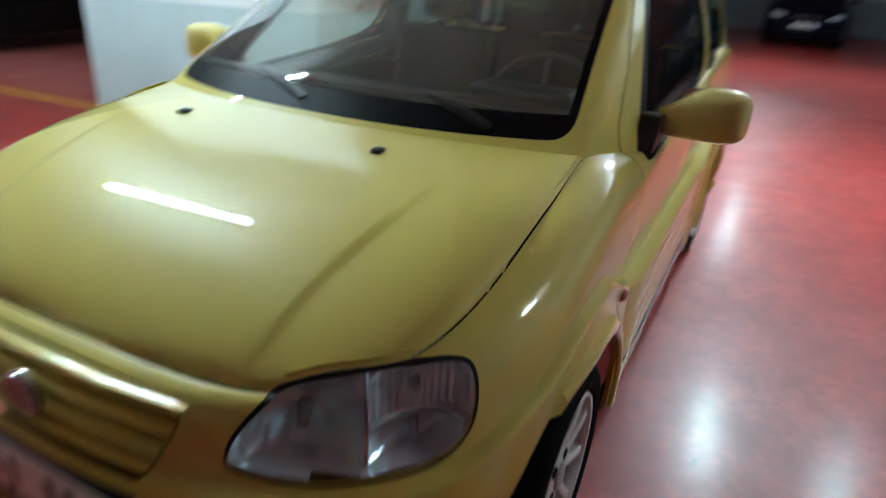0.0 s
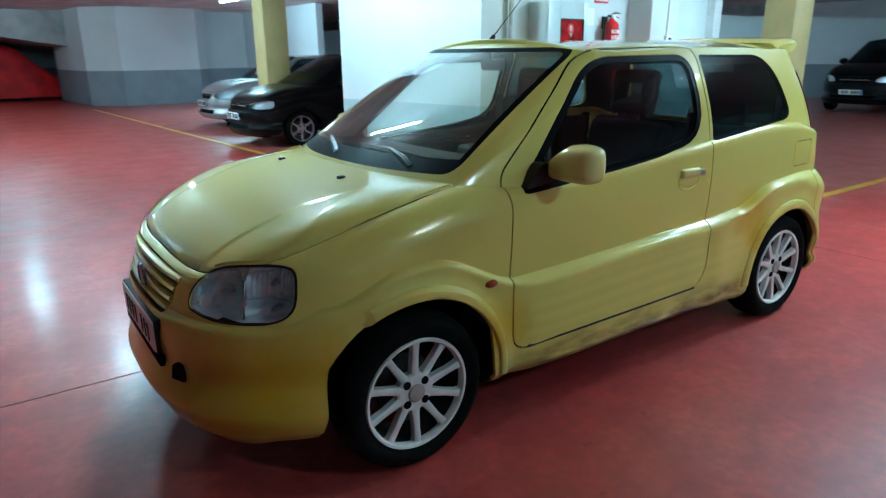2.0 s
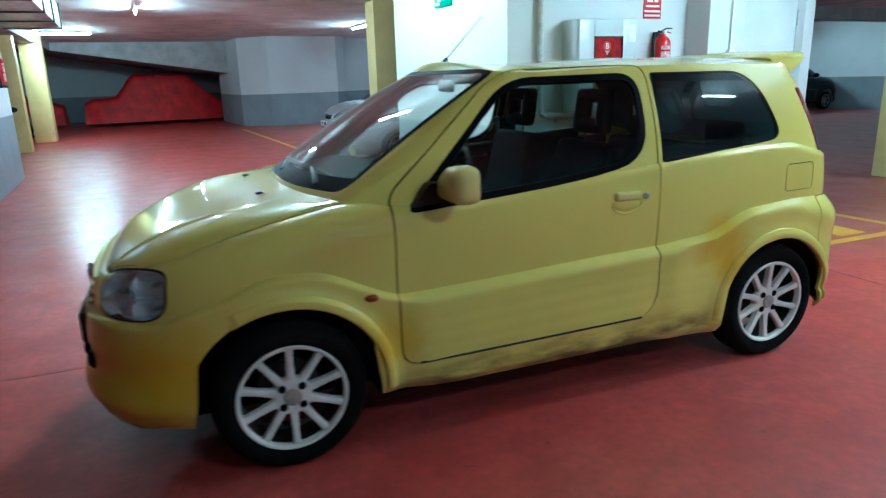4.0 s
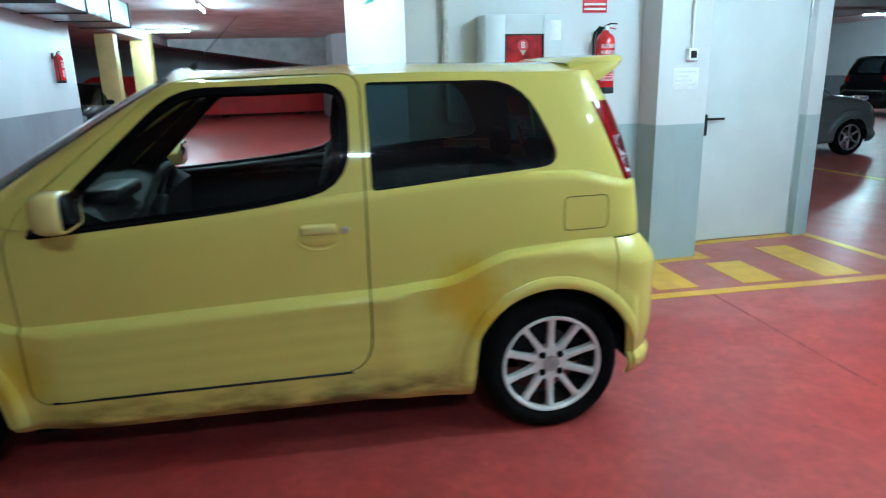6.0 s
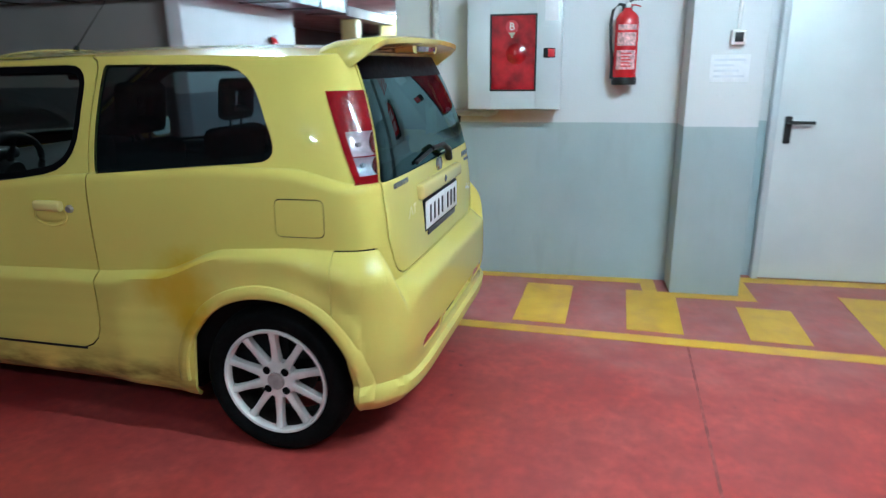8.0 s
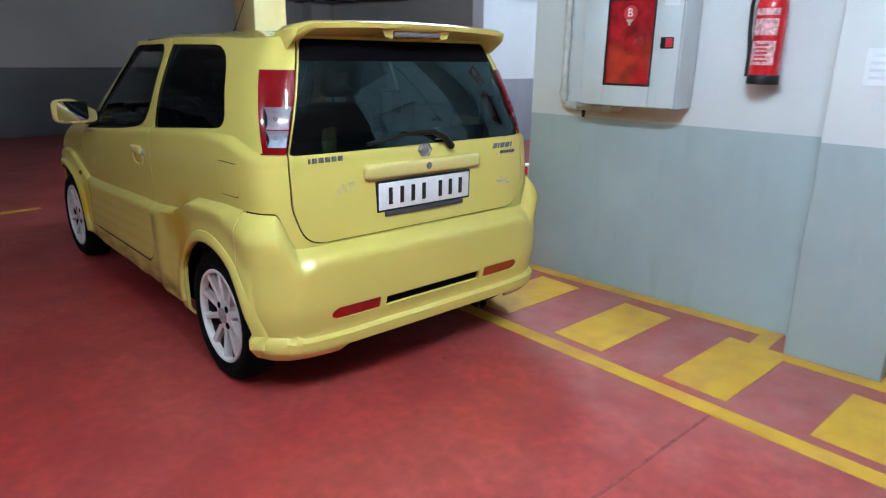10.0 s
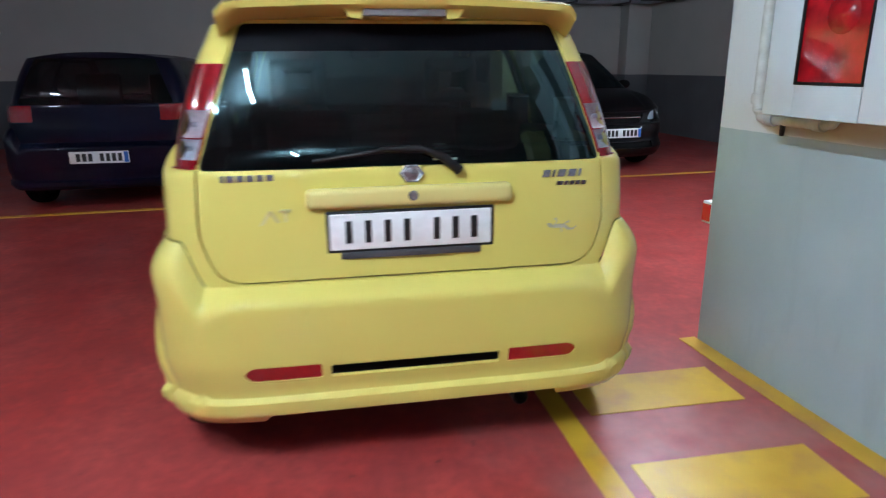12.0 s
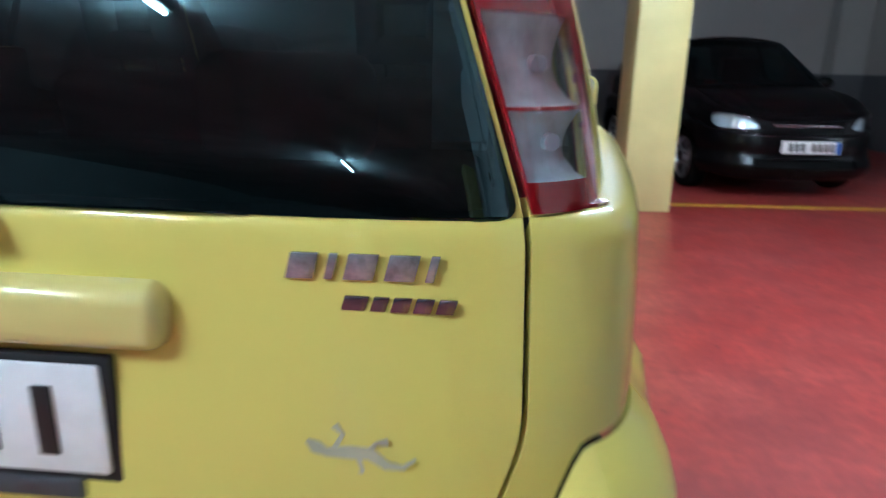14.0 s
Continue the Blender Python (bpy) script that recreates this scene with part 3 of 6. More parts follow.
def edge_shape(f):
    """Upper edge of the lower body: bonnet edge, window sill, foot of the tailgate glass."""
    if f < 1:
        x, d = superq(0.675, 0.605, 4.0, f)
        y = -d
        return x, y, flow((-0.61, -0.52, -0.39, -0.15, 0.0), (0.735, 0.774, 0.818, 0.888, 0.926), y)
    if f <= 2:
        y = 2.2 * (f - 1)
        x = 0.675 - 0.009 * smooth(0, 0.24, y) + 0.094 * smooth(0.22, 0.62, y) - 0.02 * smooth(1.5, 2.2, y)
        z = flow((0.0, 0.26, 0.52, 1.0, 1.65, 2.2), (0.925, 0.970, 0.950, 0.975, 1.030, 1.068), y)
        return x, y, z
    x, d = superq(0.728, 0.560, 9.0, 3 - f)
    return x, 2.2 + d, curve((2.2, 2.45, 2.7, 2.8), (1.068, 1.068, 1.012, 1.006), 2.2 + d)


COWL = 0.666  # half-width of the windscreen's foot
F_COWL = 1 + 0.255 / 2.2  # where the windscreen's foot meets the bonnet edge


def cowl(x):
    a = abs(x) / COWL
    return Vector((x, 0.105 + 0.15 * a ** 2.4, 0.992 - 0.014 * a ** 2))


def roof_edge(g):
    """Upper edge of the glasshouse; g: 0 windscreen middle to 1 corner, 1 to 2 along the side, 2 to 3 rear corner to middle."""
    if g < 1:
        x, d = superq(0.595, 0.27, 5.0, g)
        return Vector((x, 1.20 - d, 1.428 + 0.042 * (1 - (x / 0.595) ** 2)))
    if g <= 2:
        t = g - 1
        y = 1.20 + 1.15 * t
        return Vector((0.595 + 0.022 * math.sin(t * math.pi), y, 1.428 + 0.012 * math.sin(t * math.pi) + 0.006 * t))
    x, d = superq(0.595, 0.27, 5.5, 3 - g)
    return Vector((x, 2.35 + d, 1.434 + 0.030 * (1 - (x / 0.595) ** 2)))


# heights of the mesh rows about the step, measured from it; the fold itself lies at 0.012
STEP = (-0.030, -0.020, -0.010, -0.003, 0.003, 0.0075, 0.0118, 0.0135, 0.018, 0.028, 0.040)
RIBS = (13 / 26, 17 / 26, 21 / 26)


def lower_point(f, s):
    """Lower body at plan place f, s from 0 (bottom) to 1 (upper edge)."""
    ex, ey, ez = edge_shape(f)
    mx, my = side_shape(f, 0.5)
    zl = ledge_z(mx, my)
    zb = 0.205 - 0.018 * smooth(-0.45, -0.55, my) if my < -0.2 or my > 2.55 else 0.205 - 0.02 * smooth(1.6, 2.05, my) + 0.015 * smooth(0.7, 0.4, my)
    zs = ez - (0.115 if f < F_COWL else 0.115 - 0.075 * smooth(F_COWL, 1.3, f))
    zs = max(zs, zl + 0.05)
    groove = 0.0
    if s < 0.42:
        z = zb + (zl - 0.03 - zb) * (s / 0.42)
        if any(abs(s / 0.42 - k) < 0.006 for k in RIBS):  # pressed ribs low on the door
            groove = 0.0022 * smooth(0.40, 0.55, my) * smooth(2.02, 1.90, my)
    elif s < 0.599:
        k = (s - 0.42) / 0.18 * (len(STEP) - 1)
        i = min(len(STEP) - 2, int(k + 1e-6))
        z = zl + STEP[i] + (STEP[i + 1] - STEP[i]) * (k - i)
    elif s < 0.8199:
        z = zl + 0.04 + (zs - zl - 0.04) * (s - 0.60) / 0.22
    else:
        z = None
    def flank(z):
        x, y = side_shape(f, z)
        near = min(math.hypot(y, z - HUBZ), math.hypot(y - WHEELBASE, z - HUBZ))
        flare = (0.010 if y > 1 else 0.016) * (1 - smooth(0.375, 0.44, near)) if 0.9 < f < 2.3 else 0.0
        depth = 0.028 + 0.020 * smooth(0.75, 0.55, abs(y - WHEELBASE)) + 0.004 * smooth(2.45, 2.70, y) - 0.004 * smooth(0.5, 0.2, y)
        door = smooth(0.42, 0.55, y) * smooth(1.85, 1.70, y)
        depth += 0.014 * door + 0.022 * smooth(2.55, 2.72, y)
        run = 0.022 + 0.022 * door + 0.030 * smooth(2.60, 2.72, y) + 0.075 * smooth(2.40, 2.60, y) * smooth(0.55, 0.68, x)
        fall = min(1.0, max(0.0, (zl + 0.012 - z) / run))
        out = depth * math.sin(fall * math.pi / 2) + flare - groove
        out -= 0.028 * (1 - smooth(zb, zb + 0.05, z)) ** 2
        if y > 2.3 and z < zl:  # fuller rear bumper with a lip near the bottom
            out += 0.020 * smooth(0.302, 0.286, z) - 0.016 * smooth(0.42, 0.30, z)
        if y < -0.2:  # front bumper: air dam lip, waist under the number plate
            out += 0.022 * math.exp(-((z - 0.30) / 0.05) ** 2) - 0.012 * math.exp(-((z - 0.42) / 0.05) ** 2)
        e = 0.001
        xa, ya = side_shape(max(0, f - e), z)
        xb, yb = side_shape(min(3, f + e), z)
        tx, ty = xb - xa, yb - ya
        n = math.hypot(tx, ty) or 1
        return x + ty / n * out, y - tx / n * out
    if z is not None:
        x, y = flank(z)
        return Vector((x, y, z))
    a = (s - 0.82) / 0.18 * math.pi / 2
    x, y = flank(zs)
    return Vector((ex + (x - ex) * math.cos(a), ey + (y - ey) * math.cos(a), zs + (ez - zs) * math.sin(a)))


def glass_point(g, s):
    """Glasshouse from the sill (s 0) to the roof edge (s 1)."""
    if g < 1:
        lo = cowl(COWL * g ** 0.9)
    else:
        f = F_COWL + (g - 1) * (2 - F_COWL) if g <= 2 else g
        lo = Vector(edge_shape(f))
    hi = roof_edge(g)
    p = lo.lerp(hi, s)
    bow = 4 * s * (1 - s)
    if g < 1:
        p.y -= 0.018 * bow
        p.z += 0.018 * bow
    elif g <= 2:
        p.x += 0.022 * bow
    else:
        k = g - 2
        p.x += 0.020 * bow * (1 - k) * (1 if g < 2.6 else 0.3)
        p.y += 0.020 * bow * min(1, k * 2)
    return p


def spread(counts):
    """Even steps over (start, end, number) pieces."""
    out = []
    for a, b, n in counts:
        out += [a + (b - a) * i / n for i in range(n)]
    return out + [counts[-1][1]]


def hatch_shell(fine=1.0):
    """The whole painted skin as one bmesh; the face layer 'zone' is 1 lower body, 2 bonnet, 3 glasshouse, 4 roof."""
    bm = bmesh.new()
    zone = bm.faces.layers.int.new("zone")
    level = bm.faces.layers.int.new("level")

    def grid(rows, mark):
        for side in (1, -1):
            vs = [[bm.verts.new((p.x * side, p.y, p.z)) for p in row] for row in rows]
            for i, (r0, r1) in enumerate(zip(vs, vs[1:])):
                for k in range(len(r0) - 1):
                    quad = [r0[k], r0[k + 1], r1[k + 1], r1[k]]
                    if side < 0:
                        quad.reverse()
                    face = bm.faces.new(quad)
                    face[zone] = mark
                    face[level] = i

    n = lambda k: max(3, int(k * fine))
    fs = spread(((0, 1, n(30)), (1, F_COWL, n(8)), (F_COWL, 2, n(84)), (2, 3, n(36))))
    ss = spread(((0, 0.42, 26), (0.42, 0.60, len(STEP) - 1), (0.60, 0.82, n(7)), (0.82, 1, n(7))))
    grid([[lower_point(f, s) for f in fs] for s in ss], 1)
    # bonnet: from its edge to the windscreen's foot
    ff = spread(((0, 1, n(64)), (1, F_COWL, n(20))))
    rows = []
    nb = n(60)
    for i in range(nb + 1):
        s = i / nb
        row = []
        for k, f in enumerate(ff):
            e = Vector(edge_shape(f))
            u = f if f < 1 else 1 + (f - 1) / (F_COWL - 1) * 0.267
            c = cowl(COWL * u / 1.267)
            p = e.lerp(c, s)
            span = (c - e).length
            p.z += 0.054 * math.sin(math.pi * s ** 0.62) * min(1, span / 0.6) ** 1.5
            inner = 0.395 + 0.085 * smooth(-0.62, 0.15, p.y)
            rise = smooth(0.0, 0.06, s) * smooth(0.05, -0.30, p.y)
            p.z += 0.006 * rise * (1 - smooth(inner - 0.004, inner + 0.016, abs(p.x)))
            row.append(p)
        rows.append(row)
    grid(rows, 2)
    gs = spread(((0, 1, n(26)), (1, 2, n(62)), (2, 3, n(30))))
    top = [glass_point(g, 1) for g in gs]
    grid([[glass_point(g, i / n(14)) for g in gs] for i in range(n(14) + 1)], 3)
    rows = []
    nr = n(18)
    for i in range(nr + 1):
        a = 1 - (i / nr)
        row = []
        for p in top:
            lift = 0.048 * min(1, p.x / 0.5)
            row.append(Vector((p.x * a, p.y, p.z + lift * (1 - a ** 2.6))))
        rows.append(row)
    grid(rows, 4)
    bmesh.ops.remove_doubles(bm, verts=bm.verts[:], dist=0.0012)
    bmesh.ops.dissolve_degenerate(bm, edges=bm.edges[:], dist=0.0004)
    bmesh.ops.recalc_face_normals(bm, faces=bm.faces[:])
    return bm


def planes(outline, e1, e2, off=0.0):
    """Outward cutting planes round a convex outline drawn on the axes e1 and e2."""
    e1, e2 = Vector(e1), Vector(e2)
    cx = sum(p[0] for p in outline) / len(outline)
    cy = sum(p[1] for p in outline) / len(outline)
    out = []
    for i, p in enumerate(outline):
        q = outline[(i + 1) % len(outline)]
        dx, dy = q[0] - p[0], q[1] - p[1]
        ln = math.hypot(dx, dy)
        if ln < 1e-5:
            continue
        nx, ny = dy / ln, -dx / ln
        if (p[0] - cx) * nx + (p[1] - cy) * ny < 0:
            nx, ny = -nx, -ny
        no = e1 * nx + e2 * ny
        out.append((e1 * (p[0] + nx * off) + e2 * (p[1] + ny * off), no))
    return out


def carve(bm, keep, cuts):
    """Cuts the faces for which keep() holds along the planes and returns those inside all of them."""
    inside = [f for f in bm.faces if keep(f)]
    for co, no in cuts:
        geom = set(inside)
        for f in inside:
            geom.update(f.edges)
            geom.update(f.verts)
        res = bmesh.ops.bisect_plane(bm, geom=list(geom), dist=1e-6, plane_co=co, plane_no=no)
        inside = [f for f in res["geom"] if isinstance(f, bmesh.types.BMFace) and (f.calc_center_median() - co).dot(no) < 0]
    return inside


def take(bm, faces, depth=0.012, shift=0.0):
    """Lifts faces out of bm into a sheet of their own, with a returned rim; shift moves the sheet along its normals."""
    out = bmesh.new()
    verts = {}
    bm.normal_update()
    for f in faces:
        for v in f.verts:
            if v not in verts:
                verts[v] = out.verts.new(v.co + v.normal * shift)
    for f in faces:
        try:
            out.faces.new([verts[v] for v in f.verts])
        except ValueError:
            pass
    bmesh.ops.delete(bm, geom=faces, context="FACES")
    rim(out, depth)
    return out


def rim(bm, depth):
    bm.normal_update()
    if not depth:
        return
    edges = [e for e in bm.edges if len(e.link_faces) == 1]
    inner = {}
    for e in edges:
        for v in e.verts:
            if v not in inner:
                inner[v] = (v.co - v.normal * depth)
    made = {v: bm.verts.new(c) for v, c in inner.items()}
    for e in edges:
        a, b = e.verts
        f = e.link_faces[0]
        order = [l.vert for l in f.loops]
        if order[(order.index(a) + 1) % len(order)] != b:
            a, b = b, a
        bm.faces.new((b, a, made[a], made[b]))


def skin(name, bm, mat, parent, label="", smooth_angle=38):
    """Like part(), but keeps the sheet's own facing."""
    me = bpy.data.meshes.new(name)
    bm.to_mesh(me)
    bm.free()
    me.materials.append(mat)
    me.polygons.foreach_set("use_smooth", [True] * len(me.polygons))
    me.set_sharp_from_angle(angle=radians(smooth_angle))
    ob = new(name, me)
    ob.parent = parent
    if label:
        ob["label"] = label
    return ob


SIDE = ((0, 1, 0), (0, 0, 1))
ENDS = ((1, 0, 0), (0, 0, 1))
DOORWIN = rounded(((0.475, 0.925), (1.25, 0.985), (1.60, 1.045), (1.605, 1.415), (0.985, 1.408)), (0.05, 0.3, 0.16, 0.10, 0.12))
QUARTER = rounded(((1.672, 1.028), (2.415, 1.088), (2.27, 1.408), (1.672, 1.412)), (0.02, 0.09, 0.14, 0.02))
DOOR = rounded(((0.43, 0.330), (1.64, 0.342), (1.652, 1.446), (0.965, 1.440), (0.425, 0.985)), (0.07, 0.14, 0.07, 0.12, 0.06))
SCREENLINE = rounded(((-0.628, 1.002), (0.628, 1.002), (0.533, 1.448), (-0.533, 1.448)), 0.05)
REARLINE = rounded(((-0.634, 1.008), (0.634, 1.008), (0.492, 1.432), (-0.492, 1.432)), 0.02)
TAILGATE = rounded(((-0.60, 0.661), (0.60, 0.661), (0.648, 0.81), (0.642, 1.008), (0.498, 1.448), (-0.498, 1.448), (-0.642, 1.008), (-0.648, 0.81)), (0.09, 0.09, 0.03, 0.03, 0.02, 0.02, 0.03, 0.03))


def inset(outline, d):
    """The outline moved inwards by d, for a convex outline."""
    c = Vector((sum(p[0] for p in outline) / len(outline), sum(p[1] for p in outline) / len(outline)))
    out = []
    n = len(outline)
    for i, p in enumerate(outline):
        a, b = Vector(outline[i - 1]), Vector(outline[(i + 1) % n])
        t = (b - a).normalized()
        q = Vector((t.y, -t.x))
        p = Vector(p)
        if q.dot(c - p) < 0:
            q = -q
        p = p + q * d
        out.append((p.x, p.y))
    return out


def lamp_outline():
    return rounded(((-0.020, 0.632), (0.10, 0.610), (0.33, 0.618), (0.388, 0.67), (0.386, 0.786), (0.335, 0.806), (0.17, 0.796), (0.06, 0.764), (-0.006, 0.69)), (0.02, 0.1, 0.07, 0.06, 0.05, 0.05, 0.08, 0.05, 0.04))


LAMPDIR = (0.83, 0.55, 0.0)


def wheel(parent, x, y, face, rim_mat, spokes=10, big=True, hub_mat=None, r_tyre=0.292):
    """An alloy wheel: tyre, rim, spokes, hub cap and bolts; face: +1 looks to the left of the car."""
    m = Matrix.Translation((x, y, HUBZ)) @ pose(0, 0, 0, 0, 90 * face, 0)
    w = part("wheel", lathe(((0.192, -0.032), (0.190, -0.012), (0.196, -0.002), (0.205, -0.001), (0.208, -0.006), (0.209, -0.020), (0.196, -0.03)), m, 56, None, False), rim_mat, parent, "white painted alloy wheel rim" if big else "")
    tyre = lathe(((0.203, -0.172), (0.235, -0.178), (0.272, -0.168), (r_tyre - 0.003, -0.135), (r_tyre, -0.09), (r_tyre - 0.003, -0.045), (0.276, -0.010), (0.262, 0.002), (0.240, 0.006), (0.218, -0.001), (0.206, -0.010)), m, 56, None, False)
    part("tyre", tyre, RUBBER, w, "black rubber tyre")
    # inner barrel in dark steel colour, darker than the rim and spokes
    part("barrel", lathe(((0.188, -0.17), (0.205, -0.165), (0.203, -0.10), (0.196, -0.05), (0.194, -0.030)), m, 56, None, False), STEEL, w, "inner barrel darker than the rim")
    sp = None
    for k in range(spokes):
        a = k * math.tau / spokes
        bm2 = bmesh.new()
        sections = ((0.045, 0.020, -0.022), (0.080, 0.0145, -0.020), (0.14, 0.0115, -0.014), (0.182, 0.013, -0.010), (0.199, 0.020, -0.010))
        rings = []
        for r, hw, top in sections:
            rings.append([bm2.verts.new(c) for c in ((r, -hw, top - 0.03), (r, -hw, top - 0.004), (r, -hw * 0.6, top), (r, hw * 0.6, top), (r, hw, top - 0.004), (r, hw, top - 0.03))])
        for p, q in zip(rings, rings[1:]):
            for i in range(5):
                bm2.faces.new((p[i], p[i + 1], q[i + 1], q[i]))
        sp = merge(sp, bm2, m @ pose(0, 0, 0, 0, 0, math.degrees(a)))
    part("spokes", sp, rim_mat, w)
    part("hub", lathe(((0.074, -0.055), (0.074, -0.028), (0.067, -0.021), (0.032, -0.018)), m, 40), rim_mat, w)
    part("hub_cap", lathe(((0.034, -0.03), (0.034, -0.014), (0.030, -0.010), (0.0, -0.009)), m, 24), hub_mat or HUB, w, "dusty grey hub cap")
    for k in range(4):
        a = math.tau * k / 4 + math.pi / 4
        c = m @ Vector((0.052 * math.cos(a), 0.052 * math.sin(a), -0.019))
        d = (m.to_3x3() @ Vector((0, 0, 1)))
        part("wheel_bolt", cylinder(c - d * 0.01, c + d * 0.002, 0.0165, 0.015, 14), UNDER, w, "dark wheel bolt hole")
    part("brake_disc", lathe(((0.0, -0.13), (0.118, -0.13), (0.118, -0.110), (0.0, -0.108)), m, 32), STEEL, w)
    return w


def bars(parent, name, x, y, z, widths, height, gap, mat, m=None, thick=0.003, step=0.0):
    """A row of plain upright bars in place of characters."""
    k = x
    for wdt in widths:
        bm = box((k, -thick, z - height / 2), (k + wdt, 0.0, z + height / 2), 0.001)
        part(name, bm, mat, parent, "", 30, m)
        k += wdt + gap
    return k


def flank_x(y, z):
    """Half-width of the flank at depth y and height z."""
    def at_s(t):
        lo, hi = 0.3, 2.75
        for _ in range(15):
            mid = (lo + hi) / 2
            if lower_point(mid, t).y < y:
                lo = mid
            else:
                hi = mid
        return lower_point(lo, t)
    a, b = 0.0, 1.0
    for _ in range(13):
        mid = (a + b) / 2
        if at_s(mid).z < z:
            a = mid
        else:
            b = mid
    return at_s(a).x


def rear_y(x, z):
    """Depth of the tail's surface at half-width x and height z."""
    def at_s(t):
        lo, hi = 2.0, 3.0
        for _ in range(26):
            mid = (lo + hi) / 2
            if lower_point(mid, t).x > abs(x):
                lo = mid
            else:
                hi = mid
        return lower_point(lo, t)
    a, b = 0.0, 1.0
    for _ in range(24):
        mid = (a + b) / 2
        if at_s(mid).z < z:
            a = mid
        else:
            b = mid
    return at_s(a).y


def yellow_hatchback():
    car = thing("hatchback", "yellow three-door hatchback with white wheels, parked on the red floor", "car")
    bm = hatch_shell()
    zone = bm.faces.layers.int["zone"]
    centre = lambda f: f.calc_center_median()
    # wheel arches
    for side in (1, -1):
        for y in (0.0, WHEELBASE):
            ring = [(y + arch(y) * math.cos(k * math.tau / 48), HUBZ + (arch(y) - 0.006) * math.sin(k * math.tau / 48)) for k in range(-2, 27)] + [(y - arch(y), 0.1), (y + arch(y), 0.1)]
            gone = carve(bm, lambda f: f[zone] == 1 and centre(f).x * side > 0.35 and abs(centre(f).y - y) < 0.45 and centre(f).z < 0.75, planes(ring, *SIDE))
            bmesh.ops.delete(bm, geom=gone, context="FACES")
    # glass with its black surrounds
    for side in (1, -1):
        keep = lambda f: f[zone] in (1, 3) and centre(f).x * side > 0.45 and centre(f).z > 0.85
        ring = carve(bm, keep, planes(DOORWIN, *SIDE))
        inner = inset(DOORWIN, 0.026)
        pick = set(ring)
        glass = carve(bm, lambda f: f in pick, planes(inner, *SIDE))
        gs = take(bm, glass, 0.0, -0.006)
        frame_faces = [f for f in bm.faces if keep(f) and all((centre(f) - co).dot(no) < 0 for co, no in planes(DOORWIN, *SIDE))]
        fr = take(bm, frame_faces, 0.02, -0.002)
        door_faces_outer = carve(bm, lambda f: f[zone] in (1, 3, 4) and centre(f).x * side > 0.45 and 0.35 < centre(f).y < 1.75, planes(DOOR, *SIDE, 0.003))
        pick = set(door_faces_outer)
        door_faces = carve(bm, lambda f: f in pick, planes(DOOR, *SIDE, -0.003))
        d = take(bm, door_faces, 0.016)
        gap = [f for f in bm.faces if f[zone] in (1, 3, 4) and centre(f).x * side > 0.45 and 0.35 < centre(f).y < 1.75 and all((centre(f) - co).dot(no) < 0 for co, no in planes(DOOR, *SIDE, 0.003))]
        groove = take(bm, gap, 0.0, -0.009)
        inside = bmesh.new()
        copies = {}
        for f in [f for f in d.faces if f.calc_center_median().z > 0.88]:
            for v in f.verts:
                if v not in copies:
                    copies[v] = inside.verts.new(v.co - v.normal * 0.020)
            inside.faces.new([copies[v] for v in f.verts][::-1])
        door = skin("door", d, YELLOW, car, "yellow door with a clear window in a black surround")
        skin("door_groove", groove, UNDER, door)
        skin("frame_lining", inside, TRIM, door)
        skin("window_surround", fr, FRIT, door, "black rubber window surround")
        skin("window_pane", gs, CLEARGLASS, door, "clear door window")
        # pull handle over a scooped recess, with its lock
        o = side
        hx = flank_x(1.47, 0.90)
        part("handle", box((o * (hx - 0.02), 1.405, 0.885), (o * (hx + 0.020), 1.535, 0.925), 0.013, None, 3), PALEYELLOW, door, "yellow pull handle")
        part("handle_recess", lathe(((0.0, 0.006), (0.03, 0.004), (0.042, 0.0), (0.046, -0.004)), Matrix.Translation((o * (hx + 0.001), 1.47, 0.872)) @ pose(0, 0, 0, 0, 90 * o, 0) @ Matrix.Diagonal((0.75, 1.75, 1, 1)), 28), YELLOW, door)
        part("lock", lathe(((0.0, 0.008), (0.011, 0.008), (0.014, 0.003), (0.015, -0.006)), Matrix.Translation((o * (hx + 0.005), 1.565, 0.897)) @ pose(0, 0, 0, 0, 90 * o, 0), 20), ALLOY, door, "chrome door lock")
        oval = [(1.47 + 0.074 * math.cos(a), 0.868 + 0.040 * math.sin(a)) for a in [math.tau * k / 32 for k in range(33)]]
        part("recess_edge", sweep([(o * (flank_x(y, z) + 0.0005), y, z) for y, z in oval], 0.0042, 6), YELLOW, door)
        # quarter window
        q = carve(bm, keep, planes(QUARTER, *SIDE))
        pane = skin("quarter_window", take(bm, q, 0.008, -0.002), TINTED, car, "dark tinted quarter window")
        # fuel flap on the left flank only
        if side == 1:
            flap = rounded(((2.405, 0.835), (2.585, 0.838), (2.585, 0.968), (2.405, 0.966)), 0.025)
            outer = set(carve(bm, lambda f: f[zone] == 1 and centre(f).x > 0.5, planes(flap, *SIDE, 0.002)))
            ins = carve(bm, lambda f: f in outer, planes(flap, *SIDE, -0.002))
            fl = take(bm, ins, 0.008)
            ditch = take(bm, [f for f in bm.faces if f[zone] == 1 and centre(f).x > 0.5 and all((centre(f) - co).dot(no) < 0 for co, no in planes(flap, *SIDE, 0.002))], 0.0, -0.006)
            flap_ob = skin("fuel_flap", fl, YELLOW, car, "yellow fuel flap")
            skin("flap_groove", ditch, UNDER, flap_ob)
